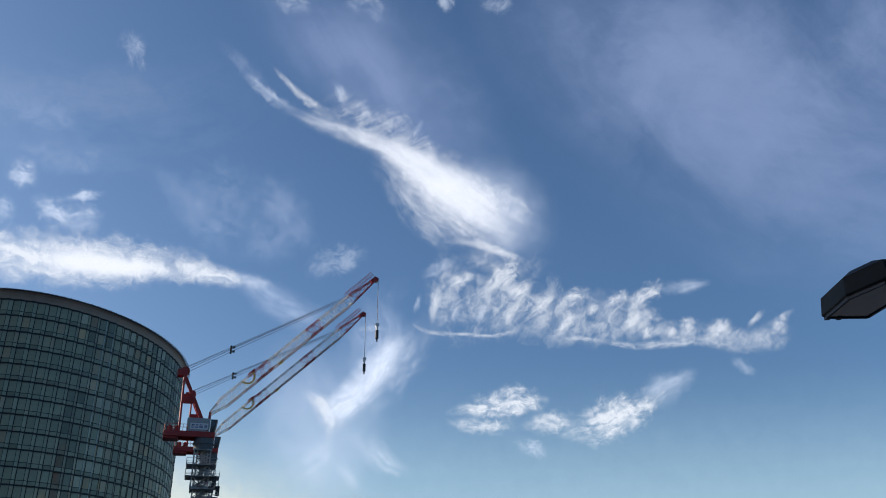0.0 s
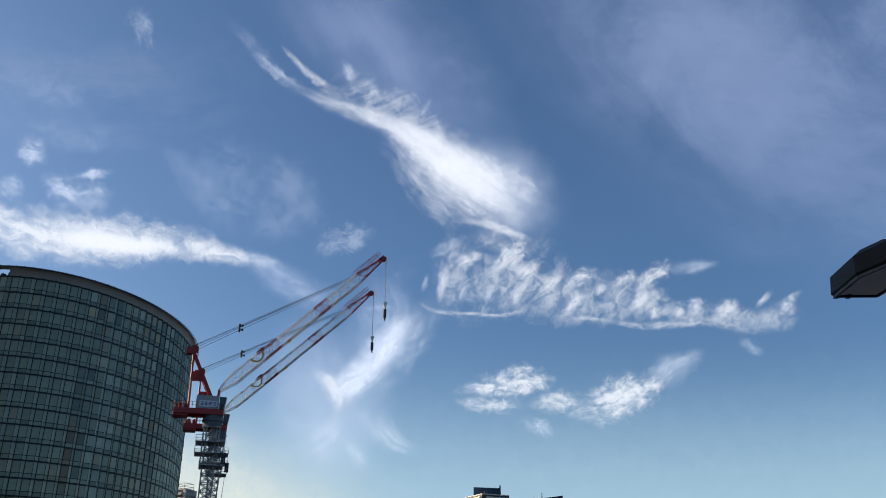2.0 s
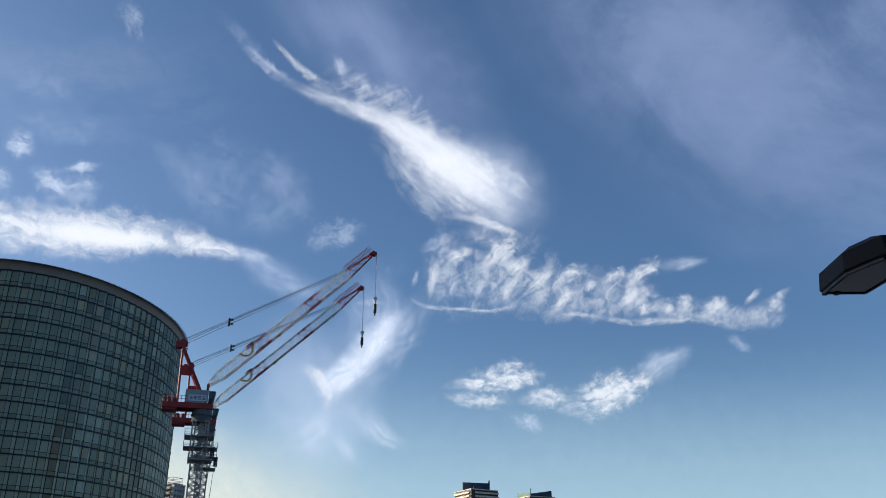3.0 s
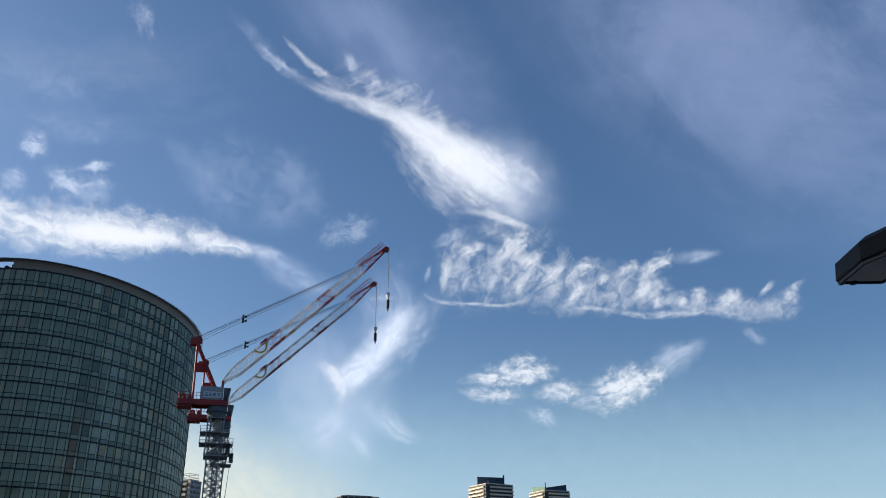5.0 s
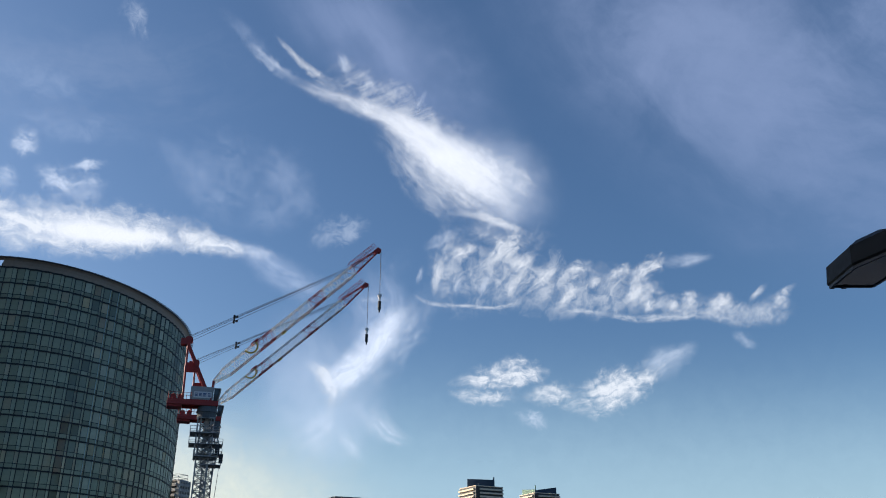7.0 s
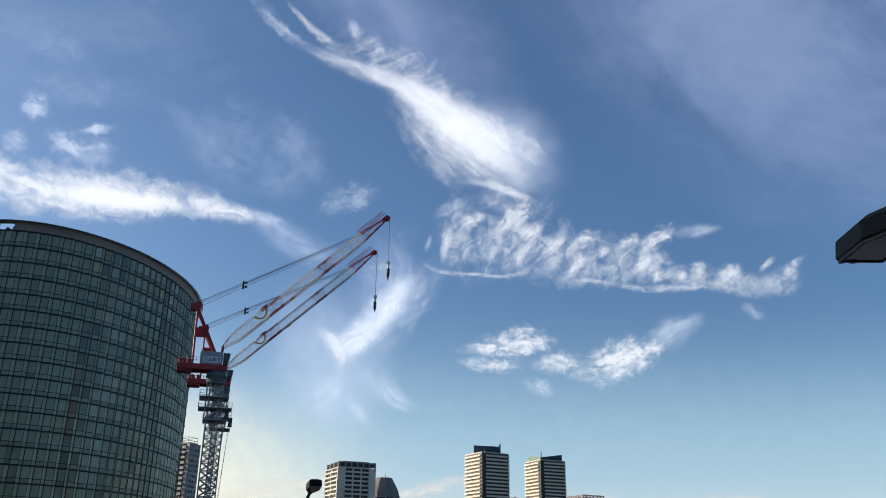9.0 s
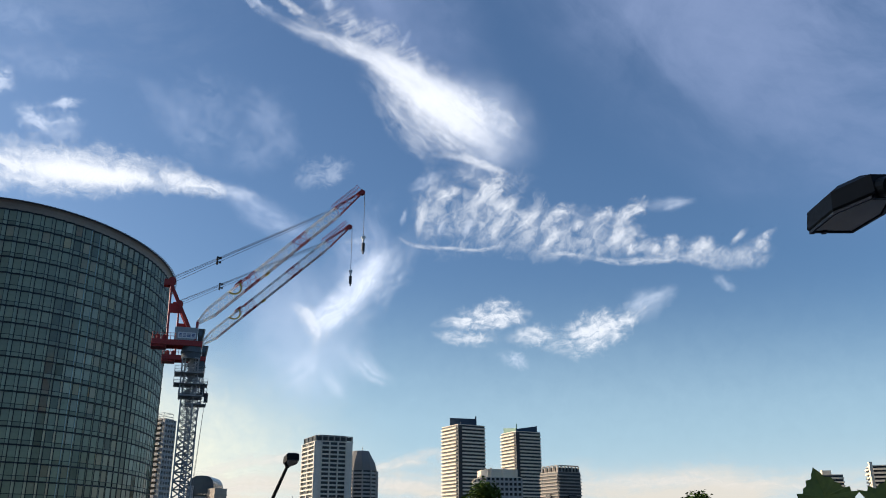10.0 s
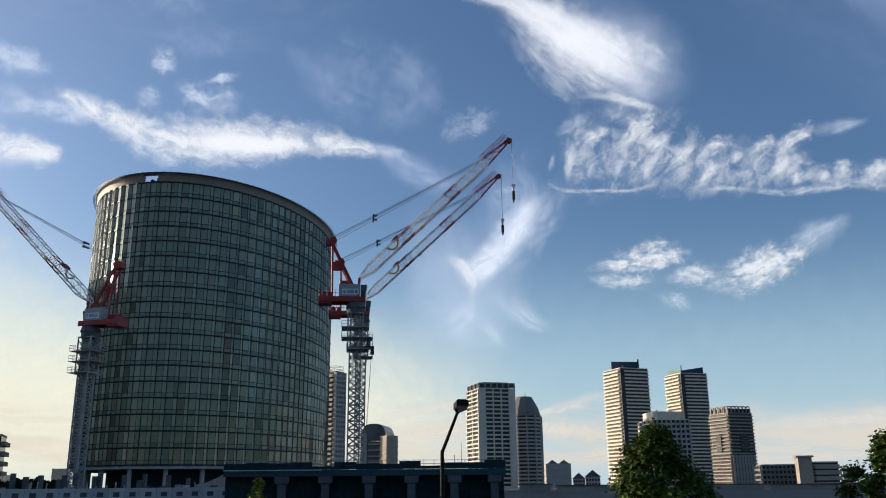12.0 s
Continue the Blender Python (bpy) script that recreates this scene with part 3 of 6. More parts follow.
def facade(t, p, q, z0, z1, floors, cols, style, centre):
    """One face from p to q: parapet bands, piers and window panes, each a piece."""
    d = q - p
    ln = d.length
    u = d / ln
    n = Vector((u.y, -u.x))
    if n.dot(p - centre) < 0:
        n = -n
    base = Matrix(((u.x, n.x, 0, p.x), (u.y, n.y, 0, p.y), (0, 0, 1, 0), (0, 0, 0, 1)))
    st = (z1 - z0) / floors
    start, stop = style.get("from", 0.0) * ln, style.get("to", 1.0) * ln

    def share(name, size, material):
        bm = box(B(), (0, 0, 0), size)
        me = bpy.data.meshes.new(name)
        bm.to_mesh(me)
        bm.free()
        me.materials.append(M[material])
        return me
    band = share("balcony_band", (stop - start, style["deep"], style["band"]), style["mat"])
    slab = share("floor_slab", (stop - start, style["deep"] * 0.9, 0.25), style["mat"])
    for f in range(floors):
        z = z0 + f * st
        part("balcony_band", band, None, t).matrix_basis = base @ Matrix.Translation(((start + stop) / 2, style["deep"] / 2 - 0.1, z + style["band"] / 2))
        if style.get("slab"):
            part("floor_slab", slab, None, t).matrix_basis = base @ Matrix.Translation(((start + stop) / 2, style["deep"] / 2 - 0.15, z + style["band"] + 0.3))
    if style.get("pier"):
        pm = share("pier", (style["pier"], style["deep"] * 1.15, z1 - z0), style["mat"])
        for i in range(cols + 1):
            part("pier", pm, None, t).matrix_basis = base @ Matrix.Translation((start + (stop - start) * i / cols, style["deep"] / 2 - 0.1, (z0 + z1) / 2))
    if style.get("panes"):
        w = (stop - start) / cols
        wm = share("window", (w * 0.84, 0.12, st - style["band"] - 0.15), "window")
        for i in range(cols):
            for f in range(floors):
                part("window", wm, None, t).matrix_basis = base @ Matrix.Translation((start + w * (i + 0.5), 0.02, z0 + f * st + style["band"] + (st - style["band"]) / 2))


def tower(name, label, left, edge, right, dist, el, floors, styles, body, cols=(3, 6), z0=0.0, low=0):
    """A slab tower with two dressed faces; floors counts all storeys, low leaves out the lowest ones that stay hidden."""
    t = thing(name, label, "building", group="far towers")
    pl = corners(left, edge, right, dist)
    z1 = height(el, dist)
    centre = (pl[0] + pl[2]) / 2
    part("body", prism(B(), [tuple(v) for v in pl], 0, z1), body, t)
    st = z1 / floors
    facade(t, pl[3], pl[0], low * st, z1, floors - low, cols[0], styles[0], centre)
    facade(t, pl[0], pl[1], low * st, z1, floors - low, cols[1], styles[1], centre)
    cap = [tuple(centre + (v - centre) * 1.02) for v in pl]
    part("roof_slab", prism(B(), cap, z1, z1 + 0.6), styles[0]["mat"], t)
    return t, pl, z1, centre


BAND = dict(mat="tower", deep=1.4, band=1.3, slab=False)
GRID = dict(mat="tower", deep=1.0, band=0.95, pier=0.55, panes=True)


def scaled(pl, centre, k):
    return [tuple(centre + (v - centre) * k) for v in pl]


def twin_towers():
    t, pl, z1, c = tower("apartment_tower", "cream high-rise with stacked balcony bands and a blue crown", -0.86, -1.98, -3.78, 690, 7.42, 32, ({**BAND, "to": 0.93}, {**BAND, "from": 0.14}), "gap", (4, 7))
    e, r, b, l = pl
    bm, ring = B(), []
    for i in range(13):
        u = i / 12
        p = at(-1.42 - 1.75 * u, 700 - 2.0 * math.sin(math.pi * u))
        zt = z1 + 6.9 - 2.2 * u + 1.2 * u * u
        ring.append([bm.verts.new((p.x, p.y + dy, z)) for dy in (0, 0.8) for z in (z1 + 0.5, zt)])
    for a, b in zip(ring, ring[1:]):
        for q in ((0, 1), (1, 3), (3, 2), (2, 0)):
            bm.faces.new((a[q[0]], a[q[1]], b[q[1]], b[q[0]]))
    for end in (ring[0], ring[-1]):
        bm.faces.new((end[0], end[1], end[3], end[2]))
    bmesh.ops.recalc_face_normals(bm, faces=bm.faces)
    part("crown", bm, "blueglass", t, "curved dark blue glass crown screen")
    p = at(-3.17, 702)
    part("crown_fin", prism(B(), [(p.x - 1.6, p.y), (p.x + 0.6, p.y), (p.x + 0.6, p.y + 0.8), (p.x - 1.6, p.y + 0.8)], z1 + 0.5, z1 + 8.4, [(p.x - 0.3, p.y), (p.x + 0.6, p.y), (p.x + 0.6, p.y + 0.8), (p.x - 0.3, p.y + 0.8)]), "blueglass", t)
    part("plant_room", prism(B(), scaled(pl, c, 0.55), z1 + 0.5, z1 + 3.4), "towergrey", t)
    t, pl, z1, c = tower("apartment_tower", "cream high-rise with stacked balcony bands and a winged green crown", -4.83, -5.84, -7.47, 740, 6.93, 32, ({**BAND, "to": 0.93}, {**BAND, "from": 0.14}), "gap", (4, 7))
    e, r, b, l = pl
    for a, bb, name, m in ((e, r, "crown_wing", "blueglass"), (l, e, "crown_wing", "greenglass")):
        p, q = c + (a - c) * 0.85, c + (bb - c) * 0.85
        bm = B()
        d = (q - p)
        nrm = Vector((d.y, -d.x)).normalized() * 0.4
        lo, hi = (2.6, 6.0) if m == "blueglass" else (5.4, 3.2)
        vs = [bm.verts.new((*(v + s * nrm), z)) for s in (1, -1) for v, z in ((p, z1 + 0.6), (q, z1 + 0.6), (q, z1 + hi), (p, z1 + lo))]
        for f in ((0, 1, 2, 3), (7, 6, 5, 4), (0, 4, 5, 1), (1, 5, 6, 2), (2, 6, 7, 3), (3, 7, 4, 0)):
            bm.faces.new([vs[i] for i in f])
        bmesh.ops.recalc_face_normals(bm, faces=bm.faces)
        part(name, bm, m, t)
    part("mast", bar(B(), (*(c + (e - c) * 0.8), z1), (*(c + (e - c) * 0.8), z1 + 7), 0.4, 8), "greenglass", t)


twin_towers()


def grid_tower():
    t, pl, z1, c = tower("apartment_tower", "pale high-rise with a grid of recessed balconies and a roof screen", 8.33, 7.52, 5.04, 570, 6.30, 23, ({**GRID, "pier": 1.2, "mat": "towerbeige"}, {**GRID, "from": 0.16, "to": 0.82, "deep": 0.9, "mat": "towerbeige"}), "towerbeige", (2, 3))
    bm = prism(B(), scaled(pl, c, 0.7), z1 + 0.6, z1 + 5.0)
    part("plant_room", bm, "towergrey", t)
    post = bpy.data.meshes.new("screen_post")
    bm = box(B(), (0, 0, 1.9), (0.9, 0.9, 3.8))
    bm.to_mesh(post)
    post.materials.append(M["towerwarm"])
    for a, b, n in ((pl[3], pl[0], 4), (pl[0], pl[1], 7)):
        for i in range(n):
            v = a + (b - a) * (i / (n - 1))
            v = c + (v - c) * 0.97
            part("screen_post", post, None, t).matrix_basis = Matrix.Translation((v.x, v.y, z1 + 0.3))
        p, q = c + (a - c) * 0.95, c + (b - c) * 0.95
        part("roof_screen", beam(B(), (*p, z1 + 2.3), (*q, z1 + 2.3), 0.4, 2.6), "window", t)
        part("screen_rail", beam(B(), (*p, z1 + 4.0), (*q, z1 + 4.0), 0.5, 0.5), "towerdark", t)
    # its neighbour with a domed top
    dist = 620
    t = thing("apartment_tower", "grey rounded high-rise with bay windows and a hipped dome", "building", group="far towers")
    c2 = at(4.52, dist)
    rad = radians(1.08) * dist
    z1 = height(4.4, dist)
    plan = [(c2.x + rad * math.cos(a), c2.y + rad * math.sin(a)) for a in np.linspace(0, 2 * math.pi, 12, endpoint=False) + 0.2]
    part("body", prism(B(), plan, 0, z1), "window", t)
    for f in range(19):
        z = z1 * f / 19
        big = [(c2.x + (x - c2.x) * 1.06, c2.y + (y - c2.y) * 1.06) for x, y in plan]
        part("balcony_band", prism(B(), big, z + 0.2, z + 1.45), "towergrey", t)
    for x, y in plan:
        k = Vector((x - c2.x, y - c2.y)) * 1.07
        part("pier", box(B(), (c2.x + k.x, c2.y + k.y, z1 / 2), (0.8, 0.8, z1)), "towergrey", t)
    bm = B()
    top = [(c2.x + (x - c2.x) * 0.5, c2.y + (y - c2.y) * 0.5) for x, y in plan]
    mid = [(c2.x + (x - c2.x) * 0.88, c2.y + (y - c2.y) * 0.88) for x, y in plan]
    prism(bm, [(c2.x + (x - c2.x) * 1.03, c2.y + (y - c2.y) * 1.03) for x, y in plan], z1, z1 + 6, mid)
    prism(bm, mid, z1 + 6, z1 + 14, top)
    part("dome_roof", bm, "towerdark", t)
    part("spire", bar(B(), (c2.x + 1, c2.y, z1 + 13), (c2.x + 1, c2.y, z1 + 17), 0.25, 6), "towergrey", t)


grid_tower()


def other_towers():
    g = {**GRID, "mat": "towerdark"}
    # right face bands are grey: that side's shade is put into their colour
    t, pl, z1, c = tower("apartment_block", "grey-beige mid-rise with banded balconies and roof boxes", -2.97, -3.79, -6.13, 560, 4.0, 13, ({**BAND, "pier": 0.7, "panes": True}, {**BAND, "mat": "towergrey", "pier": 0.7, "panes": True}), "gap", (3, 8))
    part("roof_box", prism(B(), scaled(pl, c, 0.86), z1 + 0.6, z1 + 5.6), "tower", t)
    for k in (0.15, 0.5, 0.85):
        p = pl[0] + (pl[1] - pl[0]) * k
        part("roof_fin", box(B(), (p.x, p.y + 1, z1 + 3.0), (1.2, 1.2, 6.4)), "tower", t)
    # the dark gridded tower with an arched parapet
    t, pl, z1, c = tower("apartment_tower", "grey-brown banded high-rise with an arched parapet", -7.34, -8.52, -9.98, 620, 4.28, 21, ({**BAND, "deep": 1.3, "band": 0.85, "mat": "towerwarm"}, {**BAND, "deep": 1.3, "band": 0.85, "mat": "towerwarm"}), "gap", (4, 7))
    part("attic", prism(B(), scaled(pl, c, 0.88), z1 + 0.6, z1 + 3.6), "window", t)
    arch = B()
    w, nseg = 3.0, 8
    for i in range(nseg):
        a0, a1 = math.pi * i / nseg, math.pi * (i + 1) / nseg
        beam(arch, (-math.cos(a0) * w / 2, 0, 3.3 + math.sin(a0) * 1.1), (-math.cos(a1) * w / 2, 0, 3.3 + math.sin(a1) * 1.1), 0.8, 0.7)
    for s in (-1, 1):
        beam(arch, (s * w / 2, 0, 0), (s * w / 2, 0, 3.3), 0.9, 1.0)
    am = bpy.data.meshes.new("parapet_arch")
    arch.to_mesh(am)
    am.materials.append(M["towerwarm"])
    for a, b, n in ((pl[3], pl[0], 4), (pl[0], pl[1], 6)):
        d = b - a
        for i in range(n):
            v = c + (a + d * ((i + 0.5) / n) - c) * 0.92
            part("parapet_arch", am, None, t).matrix_basis = Matrix.Translation((v.x, v.y, z1 + 0.6)) @ Matrix.Rotation(math.atan2(d.y, d.x), 4, "Z")
    for a, b, k, wide in ((pl[3], pl[0], 0.5, 5.0), (pl[0], pl[1], 0.55, 7.0)):
        d = b - a
        p = a + d * k
        turn = Matrix.Translation((p.x, p.y, z1 * 0.585)) @ Matrix.Rotation(math.atan2(d.y, d.x), 4, "Z")
        part("glazed_bay", box(B(), (0, 0, 0), (wide, 3.4, z1 * 0.23), turn), "window", t)
        for i in range(7):
            part("bay_rail", box(B(), (0, 0, (i - 3) * z1 * 0.033), (wide + 0.1, 3.55, 0.22), turn), "towerdark", t)
        for i in range(8):
            q = a + d * ((i + 0.5) / 8)
            part("pier", box(B(), (q.x, q.y, z1 * 0.21), (1.5, 1.5, z1 * 0.42)), "towergrey", t)
    e = z1 * 0.43
    part("ledge", prism(B(), scaled(pl, c, 1.07), e, e + 1.0), "towerwarm", t)
    # low blocks
    t, pl, z1, c = tower("apartment_block", "long low grey apartment block with balconies", -9.87, -10.2, -12.35, 480, 1.02, 4, (g, {**g, "deep": 1.2}), "towergrey", (1, 9))
    t, pl, z1, c = tower("office_block", "tan office block with long window strips", -12.5, -13.16, -14.55, 380, 1.12, 4, ({**BAND, "mat": "tan", "band": 1.7}, {**BAND, "mat": "tan", "band": 1.7}), "window", (2, 6))
    p = at(-12.72, 376)
    part("stair_tower", box(B(), (p.x, p.y + 3, 5.7), (5.2, 6, 11.4)), "tan", t)
    part("stair_roof", box(B(), (p.x, p.y + 3, 11.6), (6.6, 7.4, 0.7)), "tan", t)
    tower("office_block", "small grey box building", -14.6, -14.7, -15.3, 420, 0.75, 3, ({**BAND, "mat": "towergrey"}, {**BAND, "mat": "towergrey"}), "window", (1, 3))
    t, pl, z1, c = tower("office_block", "plain grey windowless block", 3.34, 3.2, 1.6, 450, 1.27, 4, ({**BAND, "mat": "towergrey", "band": 3.2, "deep": 0.3}, {**BAND, "mat": "towergrey", "band": 3.2, "deep": 0.3}), "towergrey", (1, 4))
    for k in (0.25, 0.72):
        p = pl[0] + (pl[1] - pl[0]) * k
        gable = B()
        v = [gable.verts.new((p.x + dx, p.y + dy, z1 + 0.6 + dz)) for dy in (0.3, 7) for dx, dz in ((-2.6, 0), (2.6, 0), (0, 1.9))]
        for f in ((0, 1, 2), (5, 4, 3), (0, 2, 5, 3), (2, 1, 4, 5), (1, 0, 3, 4)):
            gable.faces.new([v[i] for i in f])
        part("roof_gable", gable, "towerdark", t)
    for az0, az1, el in ((1.5, 0.75, 0.62), (0.7, -0.25, 0.8)):
        dist = 500
        a, b = at(az0, dist), at(az1, dist)
        z = height(el * 0.6, dist)
        t = thing("gabled_block", "grey low block with a pitched gable roof", "building", group="gabled blocks")
        bm = B()
        prism(bm, [(a.x, a.y), (b.x, b.y), (b.x, b.y + 18), (a.x, a.y + 18)], 0, z)
        part("wall", bm, "towergrey", t)
        bm = B()
        mx = (a.x + b.x) / 2
        zt = height(el + 0.12, dist)
        v = [bm.verts.new(p) for p in ((a.x - 0.5, a.y - 0.6, z), (b.x + 0.5, b.y - 0.6, z), (mx, a.y - 0.6, zt), (a.x - 0.5, a.y + 18, z), (b.x + 0.5, b.y + 18, z), (mx, a.y + 18, zt))]
        for f in ((0, 1, 2), (5, 4, 3), (0, 2, 5, 3), (2, 1, 4, 5), (1, 0, 3, 4)):
            bm.faces.new([v[i] for i in f])
        part("roof", bm, "darkcon", t)
        for f in range(2):
            for i in range(5):
                x = a.x + (b.x - a.x) * (i + 0.5) / 5
                part("window", box(B(), (x, a.y - 0.1, z * (0.3 + 0.4 * f)), (0.9, 0.2, 1.2)), "window", t)
    # towers at the far side beyond the near leaves
    t, pl, z1, c = tower("apartment_tower", "cream slab tower with a roof fin", -24.04, -24.6, -25.75, 700, 3.72, 17, (BAND, BAND), "window", (2, 5))
    part("roof_fin", box(B(), (c.x - 1, c.y, z1 + 2), (7, 3, 4)), "tower", t)
    t, pl, z1, c = tower("apartment_tower", "cream slab tower with a white end pier", -27.05, -27.3, -28.9, 700, 4.15, 19, (BAND, {**BAND, "from": 0.06}), "window", (2, 5))
    part("end_pier", box(B(), (pl[0].x, pl[0].y, z1 / 2 + 1.5), (2.2, 2.2, z1 + 3)), "tower", t)
    # behind the oval tower
    t, pl, z1, c = tower("apartment_tower", "pale grey high-rise with ribbed balconies and a steel roof frame", 17.95, 17.3, 16.66, 400, 7.45, 24, ({**BAND, "mat": "towergrey", "band": 1.1}, {**BAND, "mat": "towergrey", "band": 1.1, "pier": 0.6}), "window", (2, 4))
    bm = B()
    for k, (x, y) in enumerate(scaled(pl, c, 0.9)):
        bar(bm, (x, y, z1), (x, y, z1 + 3), 0.12, 5)
        x2, y2 = scaled(pl, c, 0.9)[(k + 1) % 4]
        for h in (1.5, 3):
            bar(bm, (x, y, z1 + h), (x2, y2, z1 + h), 0.12, 5)
    part("roof_frame", bm, "steel", t)
    # arched glass block and its brown neighbour
    dist = 450
    t = thing("office_block", "office block with a rounded glass vault roof", "building")
    a, b = at(15.45, dist), at(13.7, dist)
    z = height(2.9, dist)
    bm = prism(B(), [(a.x, a.y), (b.x, b.y), (b.x, b.y + 20), (a.x, a.y + 20)], 0, z)
    part("body", bm, "vault", t)
    bm = B()
    w = (b.x - a.x)
    rise = height(4.03, dist) - z
    prev = None
    ring = []
    for i in range(13):
        q = math.pi * i / 12
        x = (a.x + b.x) / 2 - math.copysign(abs(math.cos(q)) ** 0.6, math.cos(q)) * w / 2
        zz = z + abs(math.sin(q)) ** 0.8 * rise
        ring.append((bm.verts.new((x, a.y, zz)), bm.verts.new((x, a.y + 20, zz))))
    for (p, q), (r, s) in zip(ring, ring[1:]):
        bm.faces.new((p, r, s, q))
    bm.faces.new([p for p, q in ring])
    part("vault_roof", bm, "vault", t)
    for i in range(8):
        part("floor_band", box(B(), ((a.x + b.x) / 2 + 2, a.y - 0.25, z * (i + 0.5) / 8), (w * 0.72, 0.5, 0.6)), "towergrey", t)
    part("end_wall", box(B(), (a.x + 1.6, a.y - 0.4, z / 2 + 2), (3.0, 0.9, z + 4)), "pale", t)
    t, pl, z1, c = tower("office_block", "brown stepped office block", 14.2, 13.75, 13.0, 440, 3.2, 9, ({**BAND, "mat": "tan", "band": 0.8, "deep": 0.4}, {**BAND, "mat": "tan", "band": 0.8, "deep": 0.4}), "tan", (2, 4))
    # beyond the site at the other end
    tower("apartment_block", "pink-brown apartment block edge with balconies", 39.5, 37.25, 36.95, 300, 3.1, 6, ({**BAND, "mat": "tan"}, {**BAND, "mat": "tan"}), "window", (4, 1))
    tower("office_block", "low white building far behind trees", 34.3, 33.4, 33.2, 420, 1.15, 3, ({**BAND, "band": 2.2, "deep": 0.3}, {**BAND, "band": 2.2, "deep": 0.3}), "tower", (3, 1))
    tower("office_block", "low pale building on the skyline", 38.0, 36.9, 36.4, 420, 0.8, 3, ({**BAND, "band": 2.2, "deep": 0.3}, {**BAND, "band": 2.2, "deep": 0.3}), "tower", (3, 1))


other_towers()


# ---- clouds: thin sheets far beyond everything ----
def cloud_mat(name, su, sv, shear, base, lo, hi, top, edge=0.35, warp=0.6, tone=(1.0, 0.945, 0.87), glow=1.0, ends=0.25, detail=8, edge_scale=0.8, rough=0.6, fluff=0.45, fluff_scale=1.0, swirl=0.2, swirl_scale=0.8):
    """A thin glowing veil: a rounded strip with ragged edges, broken up by stretched and swirled noise."""
    m = bpy.data.materials.new(name)
    m.use_nodes = True
    t = m.node_tree
    t.nodes.clear()

    def math_node(op, a, b=None, clamp=False):
        n = t.nodes.new("ShaderNodeMath")
        n.operation, n.use_clamp = op, clamp
        for i, v in enumerate((a, b)):
            if v is None:
                continue
            if isinstance(v, (int, float)):
                n.inputs[i].default_value = v
            else:
                t.links.new(v, n.inputs[i])
        return n.outputs[0]

    def step(v, a, b, c=0.0, d=1.0):
        n = t.nodes.new("ShaderNodeMapRange")
        n.interpolation_type = "SMOOTHSTEP"
        for k, x in zip((1, 2, 3, 4), (a, b, c, d)):
            n.inputs[k].default_value = x
        t.links.new(v, n.inputs[0])
        return n.outputs[0]

    def cloud_noise(vector, scale, fine, roughness, bend):
        n = t.nodes.new("ShaderNodeTexNoise")
        n.inputs["Scale"].default_value, n.inputs["Detail"].default_value = scale, fine
        n.inputs["Roughness"].default_value, n.inputs["Distortion"].default_value = roughness, bend
        t.links.new(vector, n.inputs["Vector"])
        return n.outputs[0]
    uv, mask = t.nodes.new("ShaderNodeUVMap"), t.nodes.new("ShaderNodeUVMap")
    uv.uv_map, mask.uv_map = "degrees", "strip"
    a, b = t.nodes.new("ShaderNodeSeparateXYZ"), t.nodes.new("ShaderNodeSeparateXYZ")
    curl = t.nodes.new("ShaderNodeTexNoise")
    curl.inputs["Scale"].default_value, curl.inputs["Detail"].default_value = swirl_scale, 2
    t.links.new(uv.outputs[0], curl.inputs["Vector"])
    mid, push, bent = (t.nodes.new("ShaderNodeVectorMath") for _ in range(3))
    mid.operation, push.operation, bent.operation = "SUBTRACT", "SCALE", "ADD"
    mid.inputs[1].default_value, push.inputs["Scale"].default_value = (0.5, 0.5, 0.5), swirl * 4
    t.links.new(curl.outputs["Color"], mid.inputs[0])
    t.links.new(mid.outputs[0], push.inputs[0])
    t.links.new(uv.outputs[0], bent.inputs[0])
    t.links.new(push.outputs[0], bent.inputs[1])
    t.links.new(bent.outputs[0], a.inputs[0])
    t.links.new(mask.outputs[0], b.inputs[0])
    own = math_node("MULTIPLY", t.nodes.new("ShaderNodeObjectInfo").outputs["Random"], 60)
    co, plain = t.nodes.new("ShaderNodeCombineXYZ"), t.nodes.new("ShaderNodeCombineXYZ")
    u = math_node("ADD", a.outputs[0], math_node("MULTIPLY", a.outputs[1], shear))
    t.links.new(math_node("MULTIPLY", u, su), co.inputs[0])
    t.links.new(math_node("MULTIPLY", a.outputs[1], sv), co.inputs[1])
    t.links.new(own, co.inputs[2])
    for k in (0, 1):
        t.links.new(a.outputs[k], plain.inputs[k])
    t.links.new(own, plain.inputs[2])
    streak = step(cloud_noise(co.outputs[0], 1.0, detail, rough, warp), 0.28, 0.72)
    billow = step(cloud_noise(plain.outputs[0], fluff_scale, 9, 0.60, 0.5), 0.28, 0.72)
    grain = math_node("ADD", math_node("MULTIPLY", streak, 1.0 - fluff), math_node("MULTIPLY", billow, fluff))
    rag = math_node("SUBTRACT", cloud_noise(plain.outputs[0], edge_scale, 6, 0.6, 0.3), 0.5)
    v = math_node("ADD", math_node("ABSOLUTE", b.outputs[1]), math_node("MULTIPLY", rag, edge * 2))
    side = step(v, 0.85, 0.05)
    along = math_node("ADD", b.outputs[0], math_node("MULTIPLY", rag, edge * 0.5))
    ends_in = math_node("MULTIPLY", step(along, 0.0, ends), step(along, 1.0, 1.0 - ends))
    rim = math_node("MULTIPLY", step(math_node("ABSOLUTE", b.outputs[1]), 1.0, 0.7), math_node("MULTIPLY", step(b.outputs[0], 0.0, 0.12), step(b.outputs[0], 1.0, 0.88)))
